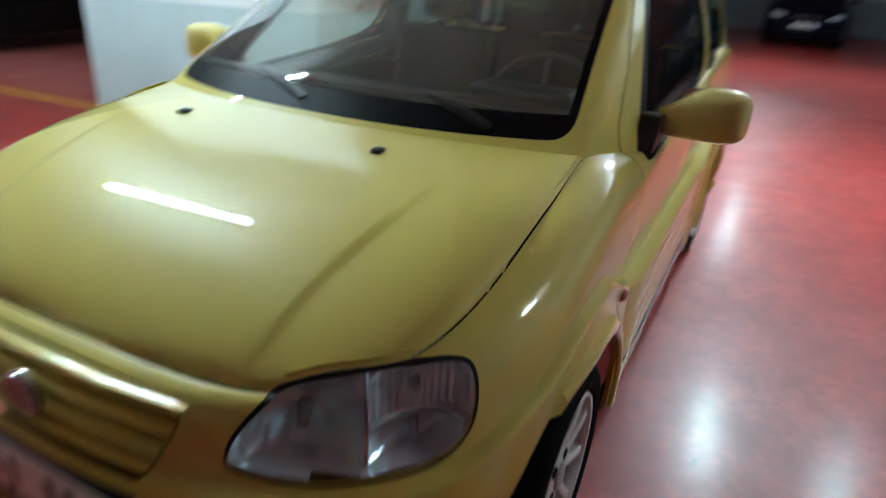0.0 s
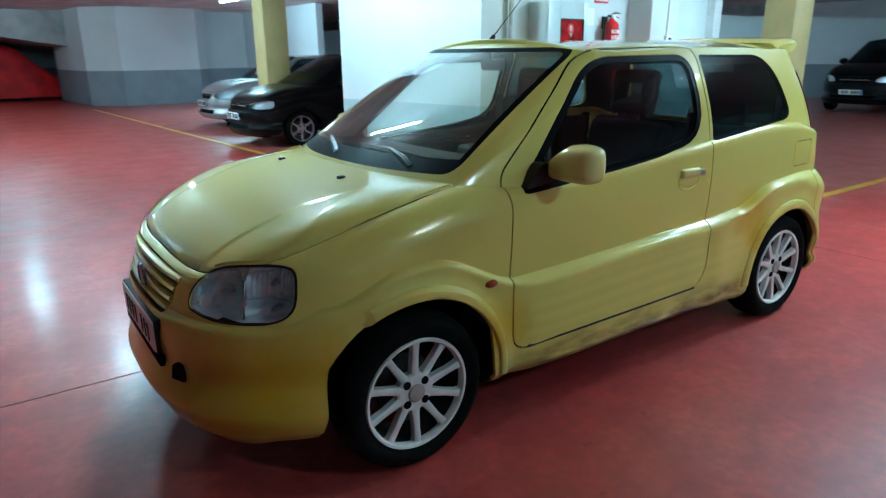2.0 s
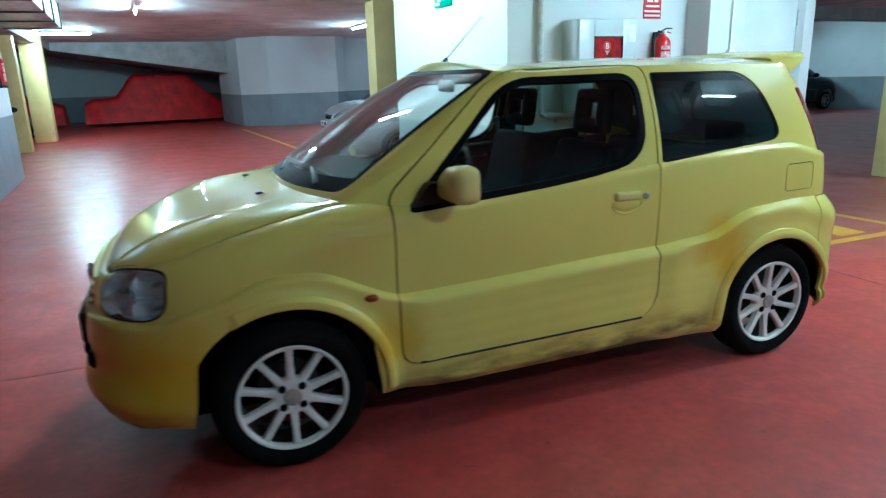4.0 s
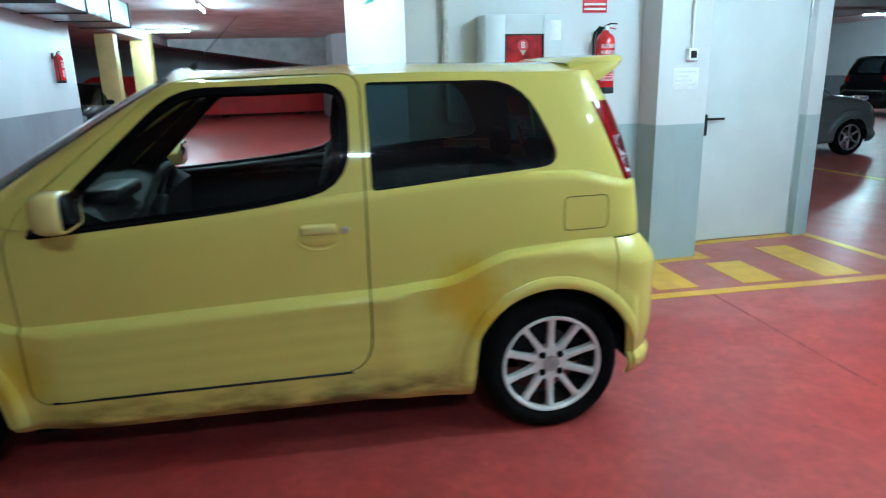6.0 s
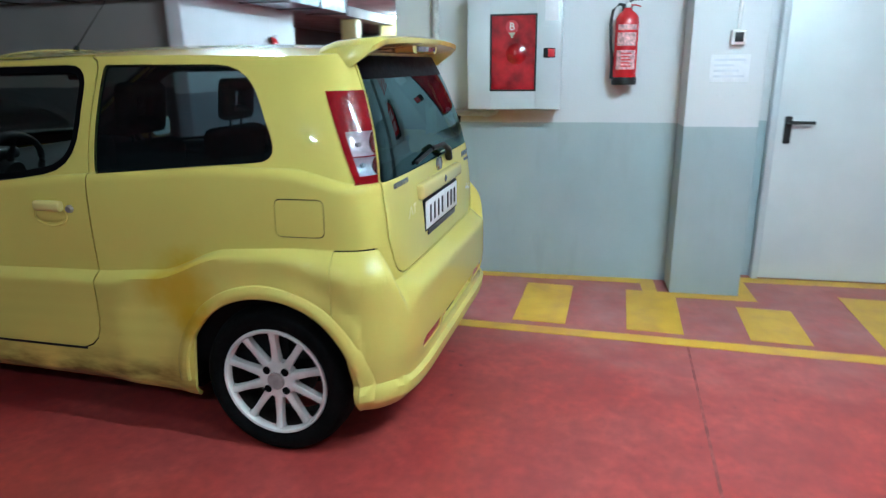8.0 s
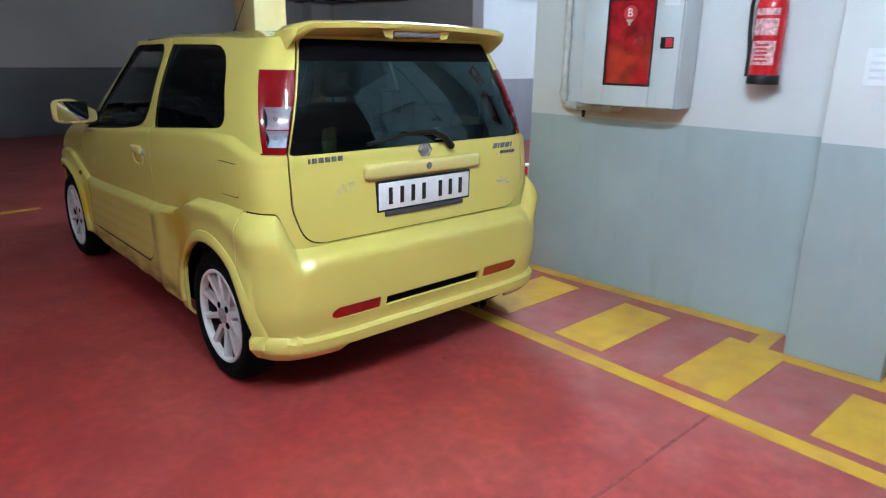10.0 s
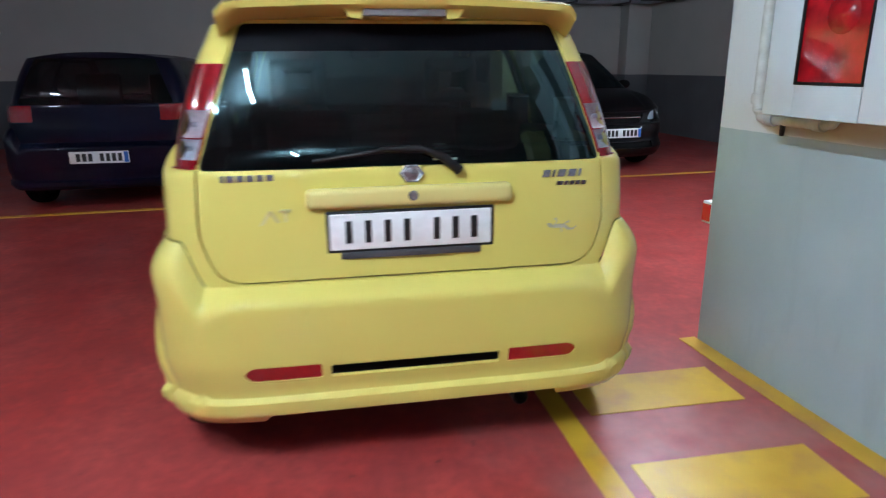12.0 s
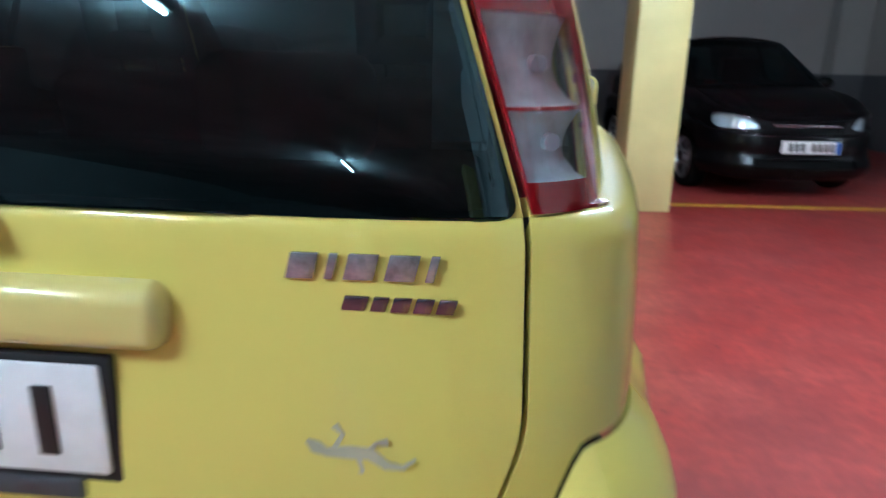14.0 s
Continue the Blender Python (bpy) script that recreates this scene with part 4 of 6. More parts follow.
    # tail lamps: red above, white below, red foot
    for side in (1, -1):
        s = side
        bound = [(Vector((s * 0.618, 0, 1.040)), Vector((-s * 0.272, 0, -0.065)).normalized()),
                 (Vector((0, 2.556, 1.318)), Vector((0, -0.278, -0.112)).normalized()),
                 (Vector((0, 0, 1.012)), Vector((0, 0, -1))), (Vector((0, 0, 1.316)), Vector((0, 0, 1)))]
        bound[0] = (Vector((s * 0.645, 0, 1.008)), Vector((-s * 0.948, 0, -0.318)))
        lamp = carve(bm, lambda f: f[zone] in (1, 3) and centre(f).x * s > 0.4 and centre(f).y > 2.45, bound)
        body = take(bm, lamp, 0.02, 0.004)
        holder = part("tail_lamp", box((s * 0.55, 2.56, 1.06), (s * 0.59, 2.60, 1.19), 0.01), REFLECTOR, car, "red and white tail lamp")
        every = lambda f: True
        for lo, hi, mat, words in ((1.040, 1.100, CELLLENS, "clear reversing lens"), (1.104, 1.184, PINKLENS, "greyish pink indicator lens")):
            cell = carve(body, every, [(Vector((0, 0, hi)), Vector((0, 0, 1))), (Vector((0, 0, lo)), Vector((0, 0, -1))), (Vector((0, 2.668, 1.10)), Vector((0, -0.93, -0.36))), (Vector((s * 0.650, 0, 1.008)), Vector((-s * 0.948, 0, -0.318)))])
            sheet = take(body, cell, 0.0, 0.0015)
            bowl = sheet.copy()
            bmesh.ops.subdivide_edges(bowl, edges=bowl.edges[:], cuts=2, use_grid_fill=True)
            bowl.normal_update()
            mid = (lo + hi) / 2
            for v in bowl.verts:
                near = max(0.0, 1 - ((v.co.z - mid) / (hi - lo) * 2) ** 2)
                v.co -= v.normal * (0.003 + 0.022 * near)
            rim(sheet, 0.006)
            lens = skin("white_lens", sheet, mat, holder, words)
            lens.visible_shadow = False
            skin("lamp_bowl", bowl, LAMPBOWL, lens)
            c = sum((v.co for v in lens.data.vertices), Vector()) / len(lens.data.vertices)
            part("bulb", cylinder(c + Vector((-s * 0.012, -0.03, 0)), c + Vector((-s * 0.003, -0.008, 0)), 0.010, 0.008, 14), WHITELENS, lens)
        skin("red_lens", body, REDLENS, holder, "red lamp lens")
    # tailgate glass, tailgate
    rear = lambda f: f[zone] in (1, 3, 4) and centre(f).y > 2.3 and abs(centre(f).x) < 0.68 and centre(f).z > 0.6
    glass = carve(bm, lambda f: f[zone] in (1, 3) and centre(f).y > 2.4 and centre(f).z > 0.97 and abs(centre(f).x) < 0.68, planes(REARLINE, *ENDS))
    rear_glass = take(bm, glass, 0.006, 0.003)
    outer = set(carve(bm, rear, planes(TAILGATE, *ENDS, 0.003)))
    ins = carve(bm, lambda f: f in outer, planes(TAILGATE, *ENDS, -0.003))
    gate = take(bm, ins, 0.014)
    bmesh.ops.delete(bm, geom=[f for f in bm.faces if rear(f) and all((centre(f) - co).dot(no) < 0 for co, no in planes(TAILGATE, *ENDS, 0.003))], context="FACES")
    for v in gate.verts:  # pressed recess round the number plate
        v.co.y -= 0.016 * smooth(0.345, 0.315, abs(v.co.x)) * smooth(0.690, 0.715, v.co.z) * smooth(0.905, 0.885, v.co.z)
    tailgate = skin("tailgate", gate, YELLOW, car, "yellow tailgate with badges and number plate")
    band = carve(rear_glass, lambda f: True, [(Vector((0, 0, 1.352)), Vector((0, 0, -1)))])
    band = take(rear_glass, band, 0.0, 0.0005)
    glass_ob = skin("rear_window", rear_glass, REARTINT, tailgate, "dark tinted rear window")
    skin("window_band", band, FRIT, glass_ob, "black band along the top of the glass")
    # windscreen in its black edge
    ws = lambda f: f[zone] == 3 and centre(f).y < 1.15 and abs(centre(f).x) < 0.66
    outer = set(carve(bm, ws, planes(SCREENLINE, *ENDS)))
    sheet = take(bm, list(outer), 0.0, 0.0)
    clear = [(x, max(z, 1.050)) for x, z in inset(SCREENLINE, 0.020)]
    inner = carve(sheet, lambda f: True, planes(clear, *ENDS))
    pane = take(sheet, inner, 0.0, 0.001)
    skin("windscreen_edge", sheet, FRIT, car, "black windscreen edge")
    skin("windscreen", pane, SCREEN, car, "clear windscreen")
    # headlamps: clear lens over a silvered bowl with a round main beam and a fluted outer cell
    for s in (1, -1):
        e1 = Vector((LAMPDIR[0] * s, LAMPDIR[1], 0))
        out_dir = Vector((0.55 * s, -0.83, 0))
        hl = carve(bm, lambda f: f[zone] in (1, 2) and centre(f).x * s > 0.25 and centre(f).y < -0.1 and centre(f).z > 0.5, planes(lamp_outline(), e1, (0, 0, 1)))
        lens = take(bm, hl, 0.0, 0.0)
        front = [(v.co.dot(e1), v.co.z, v.co.dot(out_dir)) for v in lens.verts]
        inner = set(carve(lens, lambda f: True, planes(inset(lamp_outline(), 0.007), e1, (0, 0, 1))))
        clear = take(lens, list(inner), 0.004, 0.003)

        def face_depth(a, z):
            near = sorted((math.hypot(a - p[0], z - p[1]) + 1e-4, p[2]) for p in front)[:5]
            return sum(d / r for r, d in near) / sum(1 / r for r, d in near)

        def bowl_depth(a, z, edge):
            d1 = math.hypot(a - 0.105, z - 0.69)
            dish = 0.085 * max(0, 1 - (d1 / 0.105) ** 2) if a < 0.205 else 0.045 * max(0, 1 - ((a - 0.29) / 0.10) ** 2) + 0.0022 * math.sin(a * 480)
            if a > 0.205 and z < 0.685:
                dish = 0.06 * max(0, 1 - (math.hypot(a - 0.285, (z - 0.65) * 1.6) / 0.09) ** 2)
            return (0.022 + dish) * smooth(1.0, 0.86, edge) + 0.004
        outline = inset(lamp_outline(), 0.004)
        ca, cz = 0.19, 0.705
        bowl = bmesh.new()
        na, nz = 78, 36
        rows = []
        for i in range(nz + 1):
            z = 0.612 + 0.196 * i / nz
            cross = sorted(p[0] + (q[0] - p[0]) * (z - p[1]) / (q[1] - p[1]) for p, q in zip(outline, outline[1:] + outline[:1]) if (p[1] - z) * (q[1] - z) < 0)
            if len(cross) < 2:
                continue
            row = []
            for k in range(na + 1):
                a = cross[0] + (cross[-1] - cross[0]) * k / na
                edge = max(abs(2 * k / na - 1), abs(2 * i / nz - 1))
                row.append(bowl.verts.new(e1 * a + Vector((0, 0, z)) + out_dir * (face_depth(a, z) - bowl_depth(a, z, edge))))
            rows.append(row)
        for r0, r1 in zip(rows, rows[1:]):
            for k in range(na):
                quad = (r0[k], r0[k + 1], r1[k + 1], r1[k])
                bowl.faces.new(quad if s > 0 else quad[::-1])
        lamp = skin("headlamp", bowl, REFLECTOR, car, "headlamp with a silvered bowl behind a clear lens", 30)
        skin("headlamp_seal", lens, SEAL, lamp, "black lamp seal")
        pane = skin("headlamp_lens", clear, CLEARLENS, lamp, "clear lamp lens")
        pane.visible_shadow = False
        for a, z, r in ((0.105, 0.69, 0.014), (0.285, 0.735, 0.011), (0.285, 0.65, 0.010)):
            p = e1 * a + Vector((0, 0, z)) + out_dir * (face_depth(a, z) - 0.045)
            part("bulb", cylinder(p - out_dir * 0.05, p, r, r * 0.7, 14), WHITELENS, lamp)
        pts = [e1 * 0.205 + Vector((0, 0, z)) + out_dir * (face_depth(0.205, z) - 0.022) for z in (0.622, 0.68, 0.74, 0.794)]
        part("divider", sweep(pts, 0.0035, 6), CHROME, lamp)
    # radiator grille opening with slats
    GR = rounded(((-0.275, 0.585), (0.275, 0.585), (0.342, 0.726), (-0.342, 0.726)), 0.02)
    gone = carve(bm, lambda f: f[zone] in (1, 2) and centre(f).y < -0.3 and abs(centre(f).x) < 0.5, planes(GR, *ENDS))
    mesh = take(bm, gone, 0.0, -0.05)
    grille = skin("grille", mesh, UNDER, car, "radiator grille with yellow slats and a round chrome emblem")
    for k, z in enumerate((0.600, 0.637, 0.674, 0.709)):
        half = 0.272 + 0.06 * (z - 0.585) / 0.12
        pts = []
        for i in range(21):
            x = -half + 2 * half * i / 20
            f0 = math.asin(min(1, (abs(x) / 0.786) ** (2.75 / 2))) * 2 / math.pi
            y = side_shape(f0, z)[1]
            pts.append((x, y + 0.004, z))
        part("slat", sweep(pts, 0.019, 8, None, 0.62), YELLOW, grille, "yellow grille slat")
    emb = lathe(((0.046, 0.0), (0.046, 0.008), (0.040, 0.012), (0.034, 0.008), (0.0, 0.008)), pose(0, -0.690, 0.650, 90, 0, 0), 28)
    part("emblem", emb, BADGE, grille, "round chrome emblem")
    # bonnet as a panel of its own
    bon = take(bm, [f for f in bm.faces if f[zone] == 2], 0.0)
    for v in {v for e in bon.edges if len(e.link_faces) == 1 for v in e.verts}:
        d = Vector((0, 0.02, 0)) - Vector((v.co.x, v.co.y, 0))
        v.co += d.normalized() * 0.0045 if d.length > 0.1 else Vector()
    rim(bon, 0.012)
    bonnet = skin("bonnet", bon, YELLOW, car, "yellow bonnet with a raised centre")
    for x in (0.265, -0.33):
        jet = part("washer_jet", box((x - 0.012, -0.008, 0.962), (x + 0.012, 0.022, 0.980), 0.005), BLACKPLASTIC, bonnet, "small black washer jet")
    # the rest: bumpers lie below the step at both ends
    fb = [f for f in bm.faces if f[zone] == 1 and centre(f).y < -0.30 and centre(f).z < ledge_z(centre(f).x, centre(f).y) - 0.005]
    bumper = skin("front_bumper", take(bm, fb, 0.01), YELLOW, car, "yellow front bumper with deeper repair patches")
    level = bm.faces.layers.int["level"]
    seam = carve(bm, lambda f: f[zone] == 1 and f[level] <= 31 and 2.5 < centre(f).y < 2.7, [(Vector((0, 2.616, 0)), Vector((0, 1, 0))), (Vector((0, 2.613, 0)), Vector((0, -1, 0)))])
    bmesh.ops.delete(bm, geom=seam, context="FACES")
    bmesh.ops.delete(bm, geom=[f for f in bm.faces if f[zone] == 1 and centre(f).y > 2.615 and f[level] == 31 and abs(centre(f).x) > 0.645], context="FACES")
    rbm = [f for f in bm.faces if f[zone] == 1 and centre(f).y > 2.6145 and f[level] <= 31]
    rsheet = take(bm, rbm, 0.0)
    slot = rounded(((-0.275, 0.355), (0.275, 0.355), (0.275, 0.398), (-0.275, 0.398)), 0.006)
    slots = carve(rsheet, lambda f: f.calc_center_median().y > 2.6, planes(slot, *ENDS))
    slot_sheet = take(rsheet, slots, 0.0, -0.03)
    fogs = []
    for s in (1, -1):
        fog = rounded(((s * 0.305, 0.355), (s * 0.525, 0.355), (s * 0.548, 0.382), (s * 0.52, 0.406), (s * 0.305, 0.406)), (0.008, 0.02, 0.02, 0.02, 0.008))
        ff = carve(rsheet, lambda f: f.calc_center_median().y > 2.6, planes(fog, *ENDS))
        fogs.append(take(rsheet, ff, 0.012, -0.004))
    # raised step in the bumper's lower edge between its corners
    cut = carve(rsheet, lambda f: f.calc_center_median().y > 2.6, planes(((-0.56, 0.1), (0.56, 0.1), (0.47, 0.238), (-0.47, 0.238)), *ENDS))
    bmesh.ops.delete(rsheet, geom=cut, context="FACES")
    rim(rsheet, 0.014)
    rear_bumper = skin("rear_bumper", rsheet, YELLOW, car, "full yellow rear bumper with a dark slot")
    skin("slot_backing", slot_sheet, UNDER, rear_bumper, "black slot")
    for fsheet in fogs:
        skin("reflector", fsheet, REDREFLEX, rear_bumper, "dark red rear reflector")
    rim(bm, 0.014)
    # dark inner face of pillars and roof
    lining = bmesh.new()
    vmap = {}
    for f in [f for f in bm.faces if f[zone] in (3, 4)]:
        vs = []
        for v in f.verts:
            if v not in vmap:
                vmap[v] = lining.verts.new(v.co - v.normal * 0.022)
            vs.append(vmap[v])
        lining.faces.new(vs[::-1])
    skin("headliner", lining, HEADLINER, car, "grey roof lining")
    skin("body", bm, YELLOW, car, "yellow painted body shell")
    # front number plate, air intake slots
    fp = part("number_plate", box((-0.262, -0.733, 0.443), (0.262, -0.721, 0.555), 0.004), PLATEWHITE, car, "white number plate in a black holder")
    part("plate_holder", box((-0.270, -0.726, 0.435), (0.270, -0.695, 0.563), 0.004), BLACKPLASTIC, fp)
    bars(fp, "character_bar", -0.185, 0, 0, (0.020, 0.020, 0.020, 0.020), 0.070, 0.034, INK, Matrix.Translation((0, -0.7335, 0.499)))
    bars(fp, "character_bar", 0.080, 0, 0, (0.020, 0.020, 0.020), 0.070, 0.032, INK, Matrix.Translation((0, -0.7335, 0.499)))
    for s in (1, -1):
        part("air_intake", prism(rounded(((-0.038, -0.030), (0.030, -0.030), (0.016, 0.028), (-0.022, 0.030)), 0.010), 0.05, Matrix.Translation((s * 0.375, -0.652, 0.415)) @ pose(0, 0, 0, 90, 0, s * 24) @ Matrix.Diagonal((-s, 1, 1, 1))), UNDER, bumper, "black air intake")
    part("air_intake", box((-0.285, -0.728, 0.392), (0.285, -0.65, 0.440), 0.012), UNDER, bumper, "wide black air intake under the number plate")
    # dark strips added to draw the shaded gap under the doors
    for s in (1, -1):
        part("door_gap_strip", sweep([(s * (flank_x(y, 0.336) - 0.001), y, 0.334 + 0.010 * (y - 0.5)) for y in (0.50, 0.75, 1.0, 1.25, 1.50, 1.56)], 0.0055, 6), SEAL, car)
    # side repeaters
    for s in (1, -1):
        part("side_repeater", lathe(((0.0, 0.011), (0.012, 0.010), (0.019, 0.005), (0.021, -0.004)), Matrix.Translation((s * (flank_x(0.318, 0.628) + 0.001), 0.318, 0.628)) @ pose(0, 0, 0, 0, 90 * s, 0) @ Matrix.Diagonal((0.75, 1.35, 1, 1)), 24), AMBER, car, "dark amber side repeater")
    # wheels
    for y in (0, WHEELBASE):
        for s in (1, -1):
            wheel(car, s * 0.802, y, s, WHITEWHEEL)
            liner = bmesh.new()
            rings = []
            for h in (-0.03 if y > 1 else -0.085, -0.30):
                rings.append([liner.verts.new((s * (0.80 + h), y + (arch(y) + 0.012) * math.cos(a), HUBZ + (arch(y) + 0.012) * math.sin(a))) for a in [radians(-6 + 192 * i / 26) for i in range(27)]])
            for k in range(26):
                liner.faces.new((rings[0][k], rings[0][k + 1], rings[1][k + 1], rings[1][k]))
            liner.faces.new(rings[1])
            part("wheel_liner", liner, UNDER, car, "black wheel arch liner")
    # raised lips round the wheel arches
    for y in (0.0, WHEELBASE):
        rows = []
        for i in range(45):
            a = radians(-4 + (188 if y > 1 else 136) * i / 44)
            thin = 1.0 if y > 1 else 1 - smooth(30, 44, i)
            rows.append([(y + (arch(y) + r) * math.cos(a), max(0.21, HUBZ + (arch(y) - 0.006 + r) * math.sin(a)), lift * thin - 0.004 * (1 - thin)) for r, lift in ((-0.003, -0.012), (-0.0025, 0.009), (0.002, 0.014), (0.014, 0.015), (0.028, 0.013), (0.044, 0.003), (0.048, -0.006))])
        rows = [[(flank_x(p[0], p[1]) + p[2], p[0], p[1]) for p in row] for row in rows]
        for s in (1, -1):
            lip = bmesh.new()
            vs = [[lip.verts.new((p[0] * s, p[1], p[2])) for p in row] for row in rows]
            for r0, r1 in zip(vs, vs[1:]):
                for k in range(6):
                    quad = (r0[k], r0[k + 1], r1[k + 1], r1[k])
                    lip.faces.new(quad if s > 0 else quad[::-1])
            skin("arch_lip", lip, YELLOW, car, "", 30)
    # underbody, exhaust
    pan = box((-0.52, -0.50, 0.150), (0.52, 2.66, 0.30), 0.01)
    pan = box((-0.70, 0.36, 0.165), (0.70, 1.98, 0.29), 0.01, pan)
    part("underbody", pan, UNDER, car, "black underbody")
    part("exhaust", lathe(((0.030, -0.30), (0.030, 0.0), (0.026, 0.002), (0.025, -0.10), (0.0, -0.10)), pose(-0.37, 2.80, 0.185, -90, 0, 0), 20), STEEL, car, "dark steel exhaust tip")
    # windscreen foot: grey cowl, two wipers
    cow = bmesh.new()
    ra, rb_, rc = [], [], []
    for i in range(33):
        x = -0.64 + 1.28 * i / 32
        c = cowl(x)
        ra.append(cow.verts.new(c + Vector((0, 0.004, -0.004))))
        rb_.append(cow.verts.new(c + Vector((0, 0.045, -0.012))))
        rc.append(cow.verts.new(c + Vector((0, 0.10, 0.045))))
    for r0, r1 in ((ra, rb_), (rb_, rc)):
        for k in range(32):
            cow.faces.new((r0[k], r0[k + 1], r1[k + 1], r1[k]))
    part("cowl_panel", cow, BLACKPLASTIC, car, "black plastic cowl panel below the windscreen")
    for px, x0, x1 in ((0.44, 0.50, -0.08), (-0.06, -0.08, -0.60)):
        c = cowl(px) + Vector((0, 0.055, 0.02))
        a = cowl(x0 - 0.02) + Vector((0, 0.10, 0.055))
        b = cowl(x1) + Vector((0, 0.105, 0.062))
        mid = a.lerp(b, 0.5)
        arm = part("wiper", sweep([c, c.lerp(mid, 0.25) + Vector((0, 0, 0.016)), c.lerp(mid, 0.7) + Vector((0, 0, 0.02)), mid + Vector((0, 0, 0.008))], [0.022, 0.020, 0.015, 0.011], 8), SEAL, car, "black windscreen wiper")
        part("wiper_blade", sweep([a, a.lerp(mid, 0.5) + Vector((0, 0, 0.004)), mid + Vector((0, 0, 0.005)), mid.lerp(b, 0.5) + Vector((0, 0, 0.004)), b], 0.013, 6), SEAL, arm)
        part("wiper_pivot", cylinder(c - Vector((0, 0, 0.02)), c + Vector((0, 0, 0.016)), 0.016, 0.012, 14), BLACKPLASTIC, arm)
    # door mirrors
    for s in (1, -1):
        shell = bmesh.new()
        bmesh.ops.create_uvsphere(shell, u_segments=32, v_segments=20, radius=1)
        for v in shell.verts:
            x, y, z = v.co
            def sq(t, p):
                return math.copysign(abs(t) ** p, t)
            nx, ny, nz = sq(x, 0.45), sq(y, 0.75), sq(z, 0.48)
            if ny > 0.55:
                ny = 0.55
            tall = 0.60 + 0.40 * smooth(-0.95, 0.15, nx)  # wedge that narrows towards the door, flat below
            v.co = (nx * 0.116, ny * 0.065 * (0.75 + 0.25 * tall), -0.070 + 0.070 * (nz + 1) * tall)
        shell.transform(Matrix.Translation((s * 0.866, 0.655, 1.040)) @ Matrix.Diagonal((s, 1, 1, 1)))
        if s < 0:
            bmesh.ops.reverse_faces(shell, faces=shell.faces[:])
        mir = part("door_mirror", shell, PALEYELLOW, car, "yellow wedge-shaped door mirror housing")
        part("mirror_glass", prism(rounded(((-0.082, -0.055), (0.080, -0.052), (0.080, 0.056), (-0.078, 0.058)), 0.025), 0.004, Matrix.Translation((s * 0.882, 0.6925, 1.040)) @ pose(0, 0, 0, 90, 0, 180)), MIRROR, mir, "mirror glass")
        part("mirror_foot", prism(rounded(((0.50, 0.945), (0.66, 0.962), (0.63, 1.03), (0.575, 1.035)), 0.015), 0.055, Matrix(((0, 0, s, s * 0.722), (1, 0, 0, 0), (0, 1, 0, 0), (0, 0, 0, 1)))), SEAL, mir, "black mirror foot")
    # black mouldings along both sides of the roof panel
    for s in (1, -1):
        pts = []
        for i in range(31):
            p = roof_edge(0.93 + 0.34 * i / 30)
            pts.append((s * p.x * 0.925, p.y + 0.02 * (i == 0), p.z + 0.0505 * (1 - 0.925 ** 2.6)))
        part("roof_moulding", sweep(pts, [0.0055 - 0.004 * i / 30 for i in range(31)], 6, None, 0.6), SEAL, car, "black roof moulding")
    # roof spoiler with brake light, aerial
    sp = bmesh.new()
    rings = []
    for i in range(41):
        x = -0.552 + 1.104 * i / 40
        a = abs(x) / 0.552
        drop = 0.016 * a ** 2 + 0.022 * smooth(0.93, 1.0, a)
        tail = 2.760 - 0.035 * a ** 2.5 - 0.025 * smooth(0.95, 1.0, a)
        lead = 2.47 + 0.03 * a ** 2
        zt = 1.500 - drop
        thick = 0.014 + 0.024 * smooth(0.86, 0.96, a) + 0.012 * smooth(0.25, 0.16, a)
        prof = ((lead, zt - 0.022), (lead + 0.05, zt - 0.004), (2.62, zt + 0.003), (tail - 0.02, zt + 0.008), (tail, zt), (tail - 0.006, zt - 0.018), (tail - 0.04, zt - 0.022 - thick * 0.5), (2.62, zt - 0.030 - thick), (2.54, zt - 0.050 - thick * 0.4))
        rings.append([sp.verts.new((x, y, z)) for y, z in prof])
    for p, q in zip(rings, rings[1:]):
        for k in range(len(p)):
            j = (k + 1) % len(p)
            sp.faces.new((p[k], p[j], q[j], q[k]))
    sp.faces.new(rings[0][::-1])
    sp.faces.new(rings[-1])
    spoiler = part("roof_spoiler", sp, YELLOW, car, "yellow roof spoiler over the tailgate", 50)
    part("brake_light", box((-0.125, 2.690, 1.450), (0.125, 2.734, 1.472), 0.005), lamp_plastic("grey_lens", (0.26, 0.25, 0.25), 0.15, 0.2), spoiler, "grey high brake light")
    for s in (1, -1):
        part("bracket", prism(rounded(((0.128, 0.0), (0.185, 0.0), (0.165, 0.030), (0.128, 0.034)), 0.006), 0.075, Matrix.Translation((0, 2.725, 1.476)) @ pose(0, 0, 0, 90, 0, 0) @ Matrix.Diagonal((s, -1, 1, 1))), YELLOW, spoiler, "", 40)
    aer = part("aerial", cylinder((0, 0.955, 1.478), (0, 0.975, 1.505), 0.016, 0.009, 14), BLACKPLASTIC, car, "thin black roof aerial")
    part("rod", cylinder((0, 0.97, 1.50), (0, 1.17, 1.70), 0.0028, 0.0018, 8), BLACKPLASTIC, aer)
    # tailgate fittings
    back = rear_y(0.2, 0.83) - 0.004
    gp = box((-0.325, 2.74, 0.885), (0.325, back + 0.02, 0.948), 0.018, None, 4)
    grip = part("tailgate_grip", gp, PALEYELLOW, tailgate, "yellow tailgate grip moulding")
    part("gate_lock", lathe(((0.0, 0.004), (0.012, 0.004), (0.016, 0.0)), pose(-0.005, back + 0.021, 0.920, -90, 0, 0), 18), BADGE, grip)
